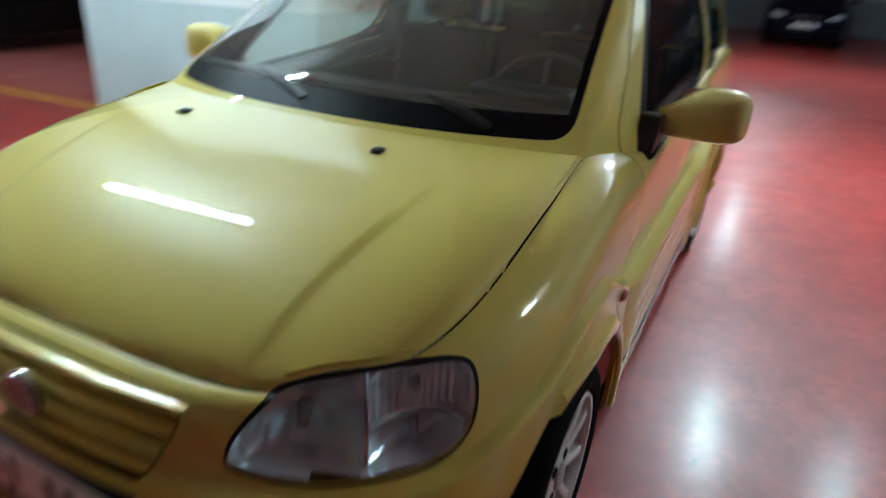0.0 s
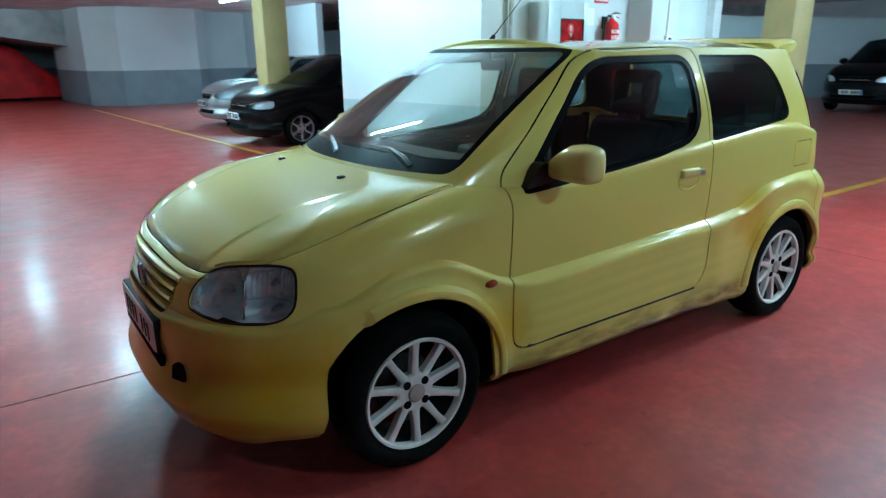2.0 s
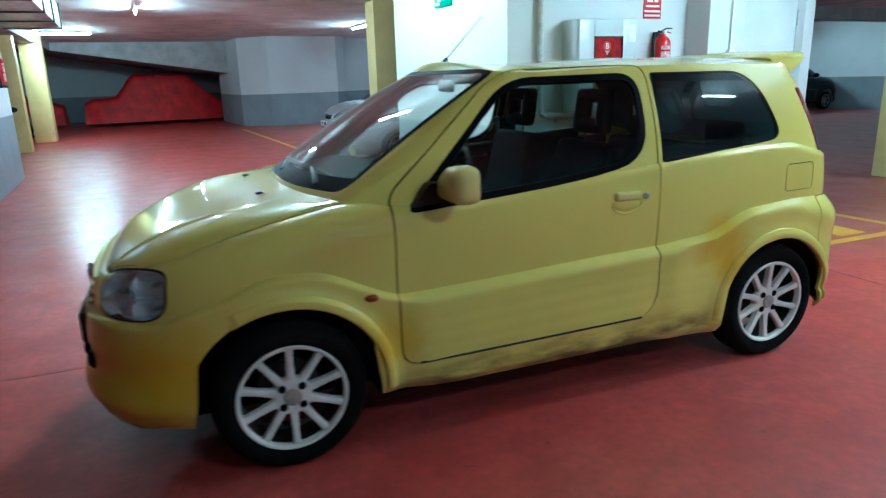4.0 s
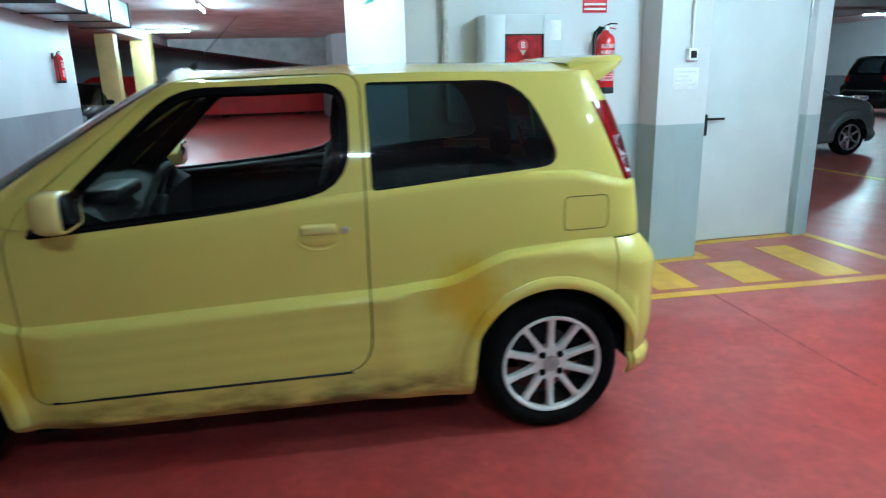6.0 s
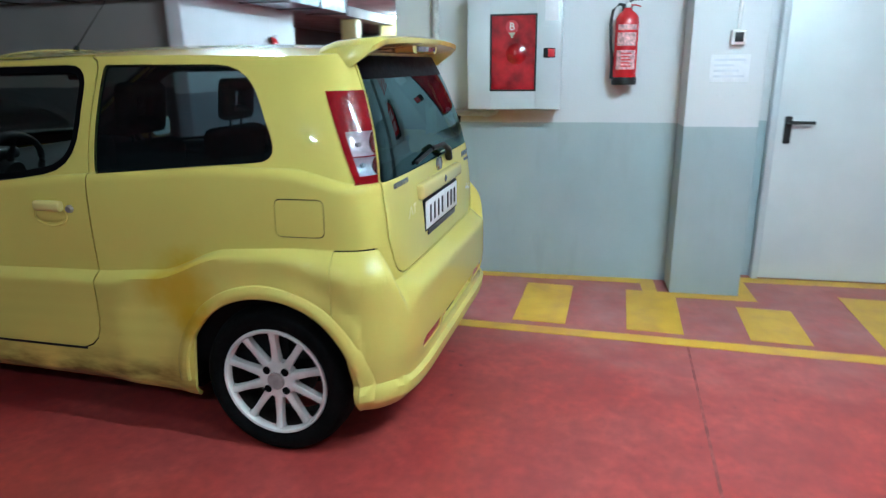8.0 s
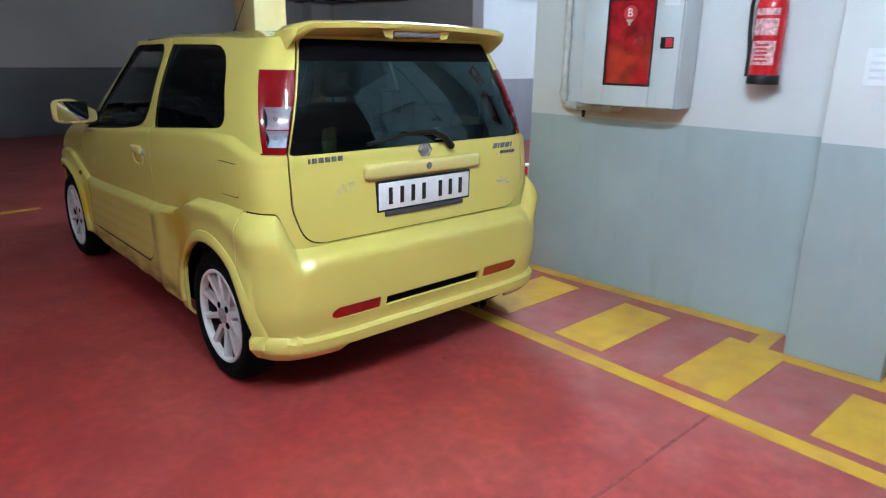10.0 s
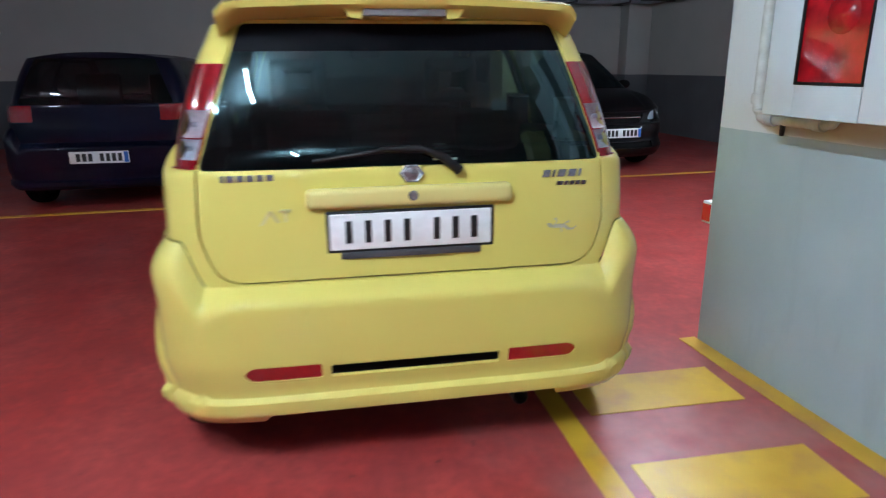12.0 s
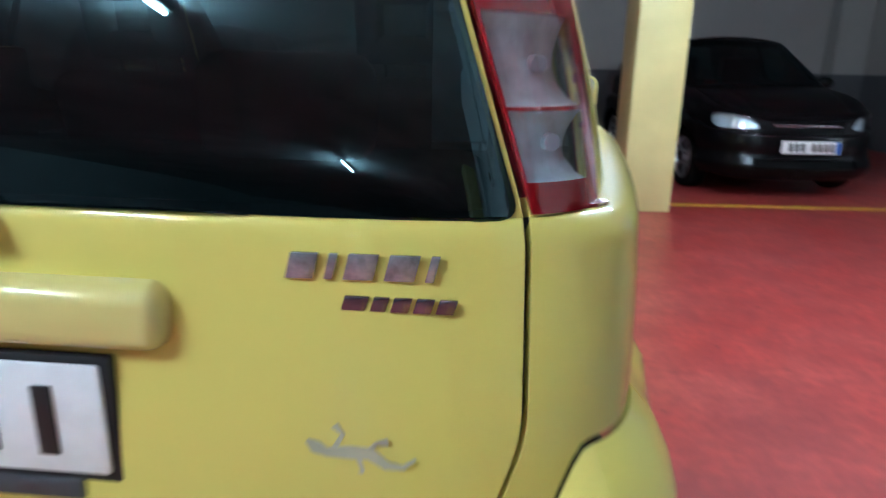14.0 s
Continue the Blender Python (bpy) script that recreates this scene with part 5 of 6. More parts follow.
    rp = part("number_plate", box((-0.258, back, 0.752), (0.258, back + 0.010, 0.868), 0.005), PLATEWHITE, tailgate, "white number plate in a black frame")
    part("plate_frame", box((-0.268, back - 0.006, 0.742), (0.268, back + 0.006, 0.876), 0.005), BLACKPLASTIC, rp)
    part("plate_holder", box((-0.225, back - 0.004, 0.722), (0.225, back + 0.009, 0.745), 0.004), GREYPLASTIC, rp, "black holder with small pale lettering bars")
    mt = Matrix.Translation((0, back + 0.0128, 0.81))
    bars(rp, "character_bar", -0.211, 0, 0, (0.020, 0.020, 0.020), 0.072, 0.041, INK, mt)
    bars(rp, "character_bar", 0.006, 0, 0, (0.020, 0.020, 0.020, 0.020), 0.072, 0.041, INK, mt)
    # badges as plain shapes, a small chrome emblem, a grey sticker
    my = Matrix.Translation((0, rear_y(0.5, 0.985) + 0.003, 0))
    bars(tailgate, "badge", 0.415, 0, 0.985, (0.022, 0.022, 0.022, 0.022, 0.022, 0.010), 0.020, 0.007, BADGE, my, 0.004)
    slant = Matrix.Translation((-0.565, rear_y(0.5, 0.968) + 0.003, 0.968)) @ Matrix(((1, 0, -0.25, 0), (0, 1, 0, 0), (0, 0, 1, 0), (0, 0, 0, 1))) @ pose(0, 0, 0, 0, 0, 2)
    bars(tailgate, "badge", 0.0, 0, 0.0, (0.008, 0.027, 0.027, 0.008, 0.025), 0.024, 0.009, BADGE, slant, 0.004)
    slant2 = Matrix.Translation((-0.582, rear_y(0.53, 0.935) + 0.003, 0.935)) @ Matrix(((1, 0, -0.3, 0), (0, 1, 0, 0), (0, 0, 1, 0), (0, 0, 0, 1)))
    bars(tailgate, "badge", 0.0, 0, 0.0, (0.016, 0.016, 0.016, 0.014, 0.022), 0.014, 0.004, DULLCHROME, slant2, 0.003)
    em = lathe(((0.040, -0.004), (0.040, 0.004), (0.034, 0.008), (0.028, 0.004), (0.018, 0.007), (0.0, 0.008)), pose(-0.005, back - 0.008, 0.985, -90, 0, 0) @ Matrix.Diagonal((1, 0.8, 1, 1)), 6)
    part("badge", em, BADGE, tailgate, "small chrome emblem")
    ly = rear_y(0.49, 0.795) + 0.0015
    lm = pose(-0.49, 0, 0.795, 0, -14, 0) @ Matrix.Diagonal((0.70, 1, 0.70, 1))
    lizard = bmesh.new()
    for n_limb, (pts, widths) in enumerate(((((-0.085, 0.018), (-0.072, 0.0), (-0.05, -0.004), (-0.025, 0.006), (0.0, 0.0), (0.03, -0.009), (0.047, -0.006), (0.06, 0.0)), (0.002, 0.004, 0.007, 0.0095, 0.010, 0.007, 0.010, 0.003)),
                        (((-0.02, 0.005), (-0.03, 0.024), (-0.044, 0.030)), (0.004, 0.003, 0.006)), (((-0.01, -0.003), (-0.022, -0.022), (-0.012, -0.034)), (0.004, 0.003, 0.006)),
                        (((0.022, 0.0), (0.016, 0.022), (0.030, 0.032)), (0.004, 0.003, 0.006)), (((0.028, -0.008), (0.027, -0.028), (0.042, -0.035)), (0.004, 0.003, 0.006)))):
        row = []
        for i, p in enumerate(pts):
            q, r = Vector(pts[min(i + 1, len(pts) - 1)]), Vector(pts[max(i - 1, 0)])
            d = (q - r).normalized()
            n = Vector((-d.y, d.x))
            row.append([lizard.verts.new((lm @ Vector((p[0] + n.x * w, 0, p[1] + n.y * w))) + Vector((0, ly + e - 0.0004 * n_limb, 0))) for w, e in ((widths[i], -0.001), (widths[i] * 0.9, 0.0), (-widths[i] * 0.9, 0.0), (-widths[i], -0.001))])
        for a, b in zip(row, row[1:]):
            for k in range(3):
                lizard.faces.new((a[k], a[k + 1], b[k + 1], b[k]))
    part("sticker", lizard, STICKER, tailgate, "faded grey lizard sticker", 0)
    # faint grey sticker below the left badge, small pale sticker low inside the glass
    faint = None
    for pts in (((0.40, 0.835), (0.432, 0.885), (0.464, 0.835)), ((0.37, 0.885), (0.405, 0.885)), ((0.387, 0.885), (0.387, 0.838)), ((0.352, 0.835), (0.472, 0.830))):
        for p, q in zip(pts, pts[1:]):
            d = Vector((q[0] - p[0], 0, q[1] - p[1])).normalized() * 0.5
            n = Vector((-d.z, 0, d.x)) * 0.011
            y = rear_y(0.42, 0.86) + 0.0012
            strip = bmesh.new()
            strip.faces.new([strip.verts.new((x + e * n.x, y, z + e * n.z)) for x, z, e in ((*p, -1), (*q, -1), (*q, 1), (*p, 1))])
            faint = merge(faint, strip)
    part("sticker", faint, FAINT, tailgate, "faint worn grey sticker", 0)
    inner = rear_y(0.09, 1.0)
    for k in range(5):
        part("glass_sticker", box((-0.15 + 0.008 * k, inner - 0.004 - 0.006 * k, 1.022 + 0.011 * k), (-0.075 - 0.001 * k, inner - 0.002 - 0.006 * k, 1.028 + 0.011 * k)), GLASSLABEL, glass_ob, "pale green sticker strip")
    # rear wiper
    wp = Vector((-0.155, rear_y(0.15, 0.985) + 0.012, 0.990))
    rw = part("rear_wiper", sweep([wp, wp + Vector((0.055, 0.012, 0.046)), wp + Vector((0.12, 0.006, 0.074)), wp + Vector((0.25, -0.006, 0.072))], [0.017, 0.015, 0.012, 0.009], 10), SEAL, tailgate, "black rear wiper")
    part("wiper_blade", sweep([wp + Vector((0.09, -0.004, 0.066)), wp + Vector((0.25, -0.012, 0.066)), wp + Vector((0.45, -0.014, 0.040))], 0.008, 8), SEAL, rw)
    # cabin
    dash = bmesh.new()
    rings = []
    for i in range(25):
        x = -0.66 + 1.32 * i / 24
        rings.append([dash.verts.new((x, y, z)) for y, z in ((0.36, 0.98), (0.50, 1.005), (0.66, 0.99 + 0.035 * math.exp(-((x - 0.36) / 0.15) ** 2)), (0.76, 0.93), (0.74, 0.75), (0.62, 0.45), (0.36, 0.45))])
    for p, q in zip(rings, rings[1:]):
        for k in range(6):
            dash.faces.new((p[k], p[k + 1], q[k + 1], q[k]))
    dashboard = part("dashboard", dash, DASH, car, "dark grey dashboard")
    part("dashboard_hood", box((0.20, 0.60, 0.99), (0.52, 0.74, 1.045), 0.022, None, 3), BLACKPLASTIC, dashboard)
    sm = Matrix.Translation((0.36, 0.82, 0.945)) @ pose(0, 0, 0, 68, 0, 0)
    ring_pts = [sm @ Vector((0.18 * math.cos(a), 0.18 * math.sin(a), 0)) for a in [math.tau * i / 40 for i in range(41)]]
    st = part("steering_wheel", sweep(ring_pts, 0.015, 8), BLACKPLASTIC, car, "black steering wheel")
    part("steering_hub", cylinder(sm @ Vector((0, 0, -0.03)), sm @ Vector((0, 0, 0.02)), 0.062, 0.055, 20), BLACKPLASTIC, st)
    for a in (200, 340, 90):
        part("steering_spoke", sweep([sm @ Vector((0.05 * math.cos(radians(a)), 0.05 * math.sin(radians(a)), 0)), sm @ Vector((0.175 * math.cos(radians(a)), 0.175 * math.sin(radians(a)), 0))], 0.013, 8), BLACKPLASTIC, st)
    part("steering_column", cylinder(sm @ Vector((0, 0, -0.02)), (0.36, 0.60, 0.85), 0.04, 0.05, 16), BLACKPLASTIC, st)
    for s in (1, -1):
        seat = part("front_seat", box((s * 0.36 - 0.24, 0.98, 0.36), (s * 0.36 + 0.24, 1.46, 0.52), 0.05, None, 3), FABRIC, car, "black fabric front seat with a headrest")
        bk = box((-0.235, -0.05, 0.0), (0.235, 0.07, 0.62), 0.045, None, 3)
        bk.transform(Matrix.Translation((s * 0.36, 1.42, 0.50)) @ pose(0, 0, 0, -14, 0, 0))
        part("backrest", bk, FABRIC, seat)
        hr = box((-0.125, -0.04, 0.0), (0.125, 0.04, 0.07), 0.03, None, 3)
        hr = box((-0.125, -0.04, 0.145), (0.125, 0.04, 0.21), 0.03, hr, 3)
        for k in (-1, 1):
            hr = box((k * 0.09 - 0.035, -0.04, 0.02), (k * 0.09 + 0.035, 0.04, 0.195), 0.03, hr, 3)
        hr.transform(Matrix.Translation((s * 0.36, 1.570, 1.135)) @ pose(0, 0, 0, -8, 0, 0))
        part("headrest", hr, FABRIC, seat, "black headrest")
        for k in (-0.05, 0.05):
            part("headrest_post", cylinder((s * 0.36 + k, 1.565, 1.09), (s * 0.36 + k, 1.578, 1.19), 0.006, seg=8), BLACKPLASTIC, seat)
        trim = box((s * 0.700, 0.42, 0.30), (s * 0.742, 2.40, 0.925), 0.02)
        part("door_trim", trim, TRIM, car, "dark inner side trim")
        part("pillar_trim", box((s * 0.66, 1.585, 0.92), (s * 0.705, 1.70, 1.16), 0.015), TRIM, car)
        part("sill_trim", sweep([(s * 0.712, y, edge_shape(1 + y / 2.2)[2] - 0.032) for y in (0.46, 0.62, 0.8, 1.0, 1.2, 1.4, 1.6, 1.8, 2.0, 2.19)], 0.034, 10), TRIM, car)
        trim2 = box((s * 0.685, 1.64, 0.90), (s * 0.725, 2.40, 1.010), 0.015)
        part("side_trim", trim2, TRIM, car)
    bench = part("rear_bench", box((-0.60, 1.85, 0.36), (0.60, 2.25, 0.54), 0.05, None, 3), FABRIC, car, "black fabric rear bench")
    rbk = box((-0.60, -0.05, 0.0), (0.60, 0.06, 0.52), 0.04, None, 3)
    rbk.transform(Matrix.Translation((0, 2.27, 0.52)) @ pose(0, 0, 0, -16, 0, 0))
    part("bench_backrest", rbk, FABRIC, bench)
    for s in (1, -1):
        part("headrest", box((s * 0.33 - 0.12, 2.40, 1.01), (s * 0.33 + 0.12, 2.48, 1.15), 0.035, None, 3), FABRIC, bench)
    part("parcel_shelf", box((-0.60, 2.42, 0.93), (0.60, 2.70, 0.95), 0.006), TRIM, car, "dark parcel shelf")
    part("cabin_floor", box((-0.70, 0.30, 0.28), (0.70, 2.70, 0.34)), TRIM, car)
    part("firewall", box((-0.70, 0.26, 0.28), (0.70, 0.32, 0.96)), TRIM, car)
    part("boot_side", box((-0.60, 2.55, 0.34), (0.60, 2.70, 0.93)), TRIM, car)
    im = part("interior_mirror", box((-0.085, 0.955, 1.345), (0.085, 0.985, 1.405), 0.018, None, 3), GREYPLASTIC, car, "grey interior mirror")
    part("mirror_stem", cylinder((0, 0.965, 1.39), (0, 0.955, 1.455), 0.010, seg=10), BLACKPLASTIC, im)
    return car


hatchback = yellow_hatchback()


# ---- fittings on the core wall ----
def on_wall(u, v, z):
    """A frame on the core's long wall: x along the wall to the right, y into it, z up."""
    return W @ Matrix.Translation((u, v, z)) @ pose(0, 0, 0, 0, 0, 90)


def write(name, text, size, m, mat, parent, depth=0.0008):
    c = bpy.data.curves.new(name, "FONT")
    c.body, c.size, c.extrude, c.align_x, c.align_y = text, size, depth, "CENTER", "CENTER"
    ob = new("tmp", c)
    me = bpy.data.meshes.new_from_object(ob.evaluated_get(bpy.context.evaluated_depsgraph_get()))
    bpy.data.objects.remove(ob)
    me.transform(m)
    me.materials.clear()
    me.materials.append(mat)
    o = new(name, me)
    o.parent = parent
    return o


def hose_cabinet():
    cab = thing("hose_cabinet", "pale grey fire hose cabinet with a red window", "fire cabinet", on_wall(-1.365, 2.68, 1.125))
    w, h, d = 0.57, 0.685, 0.215
    shell = box((0, -d + 0.022, 0), (w, -0.002, h), 0.006)
    part("cabinet_body", shell, CABINET, cab)
    x0, x1, z0, z1 = 0.145, 0.418, 0.115, 0.555
    door = box((0.004, -d, 0.004), (x0, -d + 0.020, h - 0.004), 0.004)
    door = box((x1, -d, 0.004), (w - 0.004, -d + 0.020, h - 0.004), 0.004, door)
    door = box((x0, -d + 0.0005, 0.004), (x1, -d + 0.020, z0), 0.0, door)
    door = box((x0, -d + 0.0005, z1), (x1, -d + 0.020, h - 0.004), 0.0, door)
    leaf = part("cabinet_door", door, CABINET, cab)
    fr = None
    for a, b in (((x0 - 0.004, z0 - 0.004), (x1 + 0.004, z0 + 0.006)), ((x0 - 0.004, z1 - 0.006), (x1 + 0.004, z1 + 0.004)), ((x0 - 0.004, z0), (x0 + 0.006, z1)), ((x1 - 0.006, z0), (x1 + 0.004, z1))):
        fr = box((a[0], -d - 0.003, a[1]), (b[0], -d + 0.004, b[1]), 0.002, fr)
    part("window_seal", fr, SEAL, leaf)
    pane = part("window_pane", box((x0, -d + 0.008, z0), (x1, -d + 0.012, z1)), CABRED, leaf, "glossy red window with a white letter")
    part("hose_reel", lathe(((0.02, -0.03), (0.12, -0.03), (0.12, -0.015), (0.075, -0.012), (0.06, 0.0), (0.0, 0.004)), Matrix.Translation((0.30, -d + 0.006, 0.33)) @ pose(0, 0, 0, 90, 0, 0), 36), CABRED, leaf, "red hose reel behind the window")
    mt = Matrix.Translation(((x0 + x1) / 2 - 0.01, -d + 0.006, 0.485)) @ pose(0, 0, 0, 90, 0, 0)
    part("letter_plate", lathe(((0.038, -0.001), (0.038, 0.001), (0.0, 0.0012)), mt @ pose(0, 0, 0.0, 0, 0, 0), 28), SIGNRED, leaf)
    write("letter", "B", 0.06, mt @ pose(0, 0, 0.003), WHITEPLASTIC, leaf)
    part("nozzle_symbol", prism(((-0.022, 0.0), (0.022, 0.0), (0.006, -0.02), (0.006, -0.03), (-0.006, -0.03), (-0.006, -0.02)), 0.001, Matrix.Translation(((x0 + x1) / 2 - 0.01, -d + 0.004, 0.452)) @ pose(0, 0, 0, 90, 0, 0)), STICKER, leaf)
    part("latch", box((0.462, -d - 0.004, 0.305), (0.532, -d + 0.003, 0.362), 0.003), SEAL, leaf, "black latch frame")
    part("latch_button", box((0.490, -d - 0.008, 0.311), (0.528, -d - 0.002, 0.356), 0.003), SIGNRED, leaf, "red latch button")
    part("cabinet_label", box((0.465, -d - 0.001, 0.515), (0.545, -d + 0.002, 0.645), 0.0005), PAPER, leaf, "white paper label")
    return cab


hose_cabinet()

pipe = thing("water_pipe", "grey galvanised supply pipe running down to the hose cabinet", "pipe")
pp = [(-1.325, 2.45, CEIL), (-1.325, 2.45, 1.17), (-1.325, 2.455, 1.125), (-1.325, 2.475, 1.102), (-1.325, 2.52, 1.095), (-1.325, 2.80, 1.095), (-1.325, 2.83, 1.100), (-1.325, 2.845, 1.122)]
part("pipe_run", sweep([W @ Vector(p) for p in pp], 0.0215, 14), PIPE, pipe)
for a, b in (((-1.325, 2.45, 1.15), (-1.325, 2.45, 1.19)), ((-1.325, 2.52, 1.095), (-1.325, 2.56, 1.095)), ((-1.325, 2.76, 1.095), (-1.325, 2.80, 1.095))):
    part("collar", cylinder(W @ Vector(a), W @ Vector(b), 0.028, seg=16), PIPE, pipe)
part("drain_cock", cylinder(W @ Vector((-1.325, 2.60, 1.035)), W @ Vector((-1.325, 2.60, 1.095)), 0.009, 0.012, 10), STEEL, pipe)


def extinguisher(m):
    ext = thing("fire_extinguisher", "red fire extinguisher with pale printed labels, hung on the wall", "fire extinguisher", m, "fire extinguishers")
    body = part("cylinder", lathe(((0.0, 0.002), (0.058, 0.002), (0.068, 0.014), (0.070, 0.03), (0.070, 0.35), (0.066, 0.385), (0.050, 0.41), (0.028, 0.424), (0.022, 0.44), (0.0, 0.44)), Matrix.Translation((0, -0.085, 0)), 36), EXTRED, ext)
    part("foot_ring", lathe(((0.071, 0.0), (0.0725, 0.004), (0.0725, 0.040), (0.070, 0.045)), Matrix.Translation((0, -0.085, 0)), 36), BLACKPLASTIC, ext, "black foot ring")
    part("valve", cylinder((0, -0.085, 0.43), (0, -0.085, 0.475), 0.018, 0.015, 16), ALLOY, ext)
    part("lever", sweep([(0, -0.085, 0.47), (0.03, -0.10, 0.485), (0.075, -0.115, 0.482)], [0.011, 0.010, 0.007], 8, None, 0.6), BLACKPLASTIC, ext, "dark squeeze lever")
    part("carry_handle", sweep([(0, -0.085, 0.455), (0.04, -0.10, 0.455), (0.07, -0.112, 0.445)], [0.010, 0.008, 0.006], 8, None, 0.6), EXTRED, ext)
    part("gauge", cylinder((0.0, -0.105, 0.455), (0.0, -0.118, 0.455), 0.014, seg=16), WHITEPLASTIC, ext)
    part("hose", sweep([(-0.012, -0.085, 0.455), (-0.05, -0.09, 0.462), (-0.085, -0.09, 0.43), (-0.095, -0.09, 0.36), (-0.09, -0.09, 0.25), (-0.078, -0.088, 0.15), (-0.074, -0.088, 0.08), (-0.074, -0.088, 0.035)], [0.009, 0.009, 0.009, 0.009, 0.009, 0.010, 0.013, 0.014], 10), BLACKPLASTIC, ext, "black discharge hose")
    for z0, z1 in ((0.09, 0.20), (0.225, 0.30), (0.315, 0.345)):
        lab = bmesh.new()
        rows = [[lab.verts.new((0.0708 * math.sin(a), -0.085 - 0.0708 * math.cos(a), z)) for a in [radians(-48 + 96 * i / 14) for i in range(15)]] for z in (z0, z1)]
        for k in range(14):
            lab.faces.new((rows[0][k], rows[0][k + 1], rows[1][k + 1], rows[1][k]))
        part("label_sheet", lab, EXTLABEL, body, "pale pink printed label")
    for k in range(5):
        part("print_bar", box((-0.03, -0.1585, 0.105 + 0.018 * k), (0.03 - 0.008 * (k % 2), -0.1555, 0.113 + 0.018 * k)), SIGNRED, body)
    part("bracket", box((-0.03, -0.025, 0.36), (0.03, -0.002, 0.46), 0.003), STEEL, ext)
    return ext


extinguisher(on_wall(-1.365, 3.625, 1.268))
extinguisher(W @ pose(-8.5, -2.12, 1.45, 0, 0, 180))


def wall_sign(name, m, w, h, ground, label, bars_mat, rows):
    s = thing(name, label, "sign", m)
    part("sign_plate", box((-w / 2, -0.006, 0), (w / 2, -0.001, h), 0.0015), ground, s)
    for x0, x1, z0, z1 in rows:
        part("sign_mark", box((x0 * w - w / 2, -0.0085, z0 * h), (x1 * w - w / 2, -0.0055, z1 * h)), bars_mat, s)
    return s


wall_sign("fire_sign", on_wall(-1.365, 3.575, 1.835), 0.19, 0.25, SIGNRED, "red fire sign with white stripes, above the extinguisher", WHITEPLASTIC,
          ((0.06, 0.94, 0.07, 0.13), (0.06, 0.94, 0.20, 0.26), (0.12, 0.88, 0.36, 0.42), (0.2, 0.5, 0.52, 0.9), (0.6, 0.8, 0.52, 0.8)))
wall_sign("exit_sign", W @ pose(-2.18, 2.055, 1.985, 0, 0, 8.6), 0.26, 0.13, SIGNGREEN, "green exit sign with a white figure symbol", WHITEPLASTIC,
          ((0.08, 0.30, 0.15, 0.30), (0.18, 0.34, 0.35, 0.85), (0.45, 0.92, 0.42, 0.56)))
wall_sign("exit_sign", W @ pose(-1.95, -1.91, 2.03, 0, 0, 180), 0.24, 0.13, SIGNGREEN, "green exit sign with white marks, on the cream pillar", WHITEPLASTIC,
          ((0.08, 0.26, 0.15, 0.30), (0.14, 0.30, 0.35, 0.85), (0.38, 0.62, 0.40, 0.56), (0.70, 0.92, 0.15, 0.85)))

sw = thing("light_switch", "grey surface light switch with a cable, on the pilaster", "switch", on_wall(-1.115, 4.215, 1.485))
part("switch_box", box((-0.038, -0.042, 0), (0.038, -0.001, 0.082), 0.006), WHITEPLASTIC, sw)
part("rocker", box((-0.022, -0.049, 0.016), (0.022, -0.040, 0.066), 0.003), BLACKPLASTIC, sw, "dark rocker")
part("conduit", cylinder((0, -0.014, 0.08), (0, -0.014, CEIL - 1.485), 0.010, seg=10), WHITEPLASTIC, sw)

note = thing("notice", "faded white paper notice taped to the pilaster", "notice", on_wall(-1.115, 4.19, 1.285))
part("sheet", box((-0.105, -0.0035, 0), (0.105, -0.0015, 0.15), 0.0005), PAPER, note)
for k in range(4):
    part("text_bar", box((-0.085, -0.0050, 0.025 + 0.03 * k), (0.08 - 0.03 * (k % 3), -0.0032, 0.037 + 0.03 * k)), FADEDINK, note)

bump_pad = thing("corner_reflector", "small white corner block with a red reflector face", "reflector", W @ pose(-1.40, 2.185, 0.578))
part("block", box((-0.035, -0.075, 0), (0.033, -0.002, 0.105), 0.006), WHITEPLASTIC, bump_pad)
part("reflector_face", prism(rounded(((-0.030, 0.012), (0.026, 0.012), (0.026, 0.093), (-0.030, 0.093)), 0.006), 0.004, pose(0.033, -0.038, 0, 90, 0, 90)), EXTRED, bump_pad, "red reflector face")
part("reflector_top", box((-0.026, -0.077, 0.014), (0.028, -0.073, 0.095)), EXTRED, bump_pad)

# ---- steel door in the core ----
dr = tagged(finish("door_1", box((0.0, -0.022, 0.008), (0.955, 0.022, 2.09), 0.004), DOORPAINT, None, "", 30), "closed white enamelled steel fire door", "door", "", "structure")
dr.matrix_basis = on_wall(-1.522, 4.585, 0)
part("door_handle", sweep([(0.062, -0.03, 1.03), (0.062, -0.075, 1.03), (0.085, -0.082, 1.03), (0.20, -0.080, 1.03)], [0.011, 0.011, 0.010, 0.0095], 10), BLACKPLASTIC, dr, "black lever handle")
part("handle_plate", box((0.042, -0.032, 0.895), (0.084, -0.020, 1.065), 0.010, None, 3), BLACKPLASTIC, dr, "black handle plate")
for z in (0.27, 1.80):
    part("hinge", cylinder((0.965, -0.030, z), (0.965, -0.030, z + 0.15), 0.011, seg=12), ALLOY, dr)
fm = None
for a, b in (((-0.045, -0.035, 0), (-0.003, 0.03, 2.13)), ((0.958, -0.026, 0), (0.966, 0.03, 2.13)), ((-0.003, -0.035, 2.095), (0.958, 0.03, 2.13))):
    fm = box(a, b, 0.003, fm)
part("door_frame", fm, CABINET, dr)

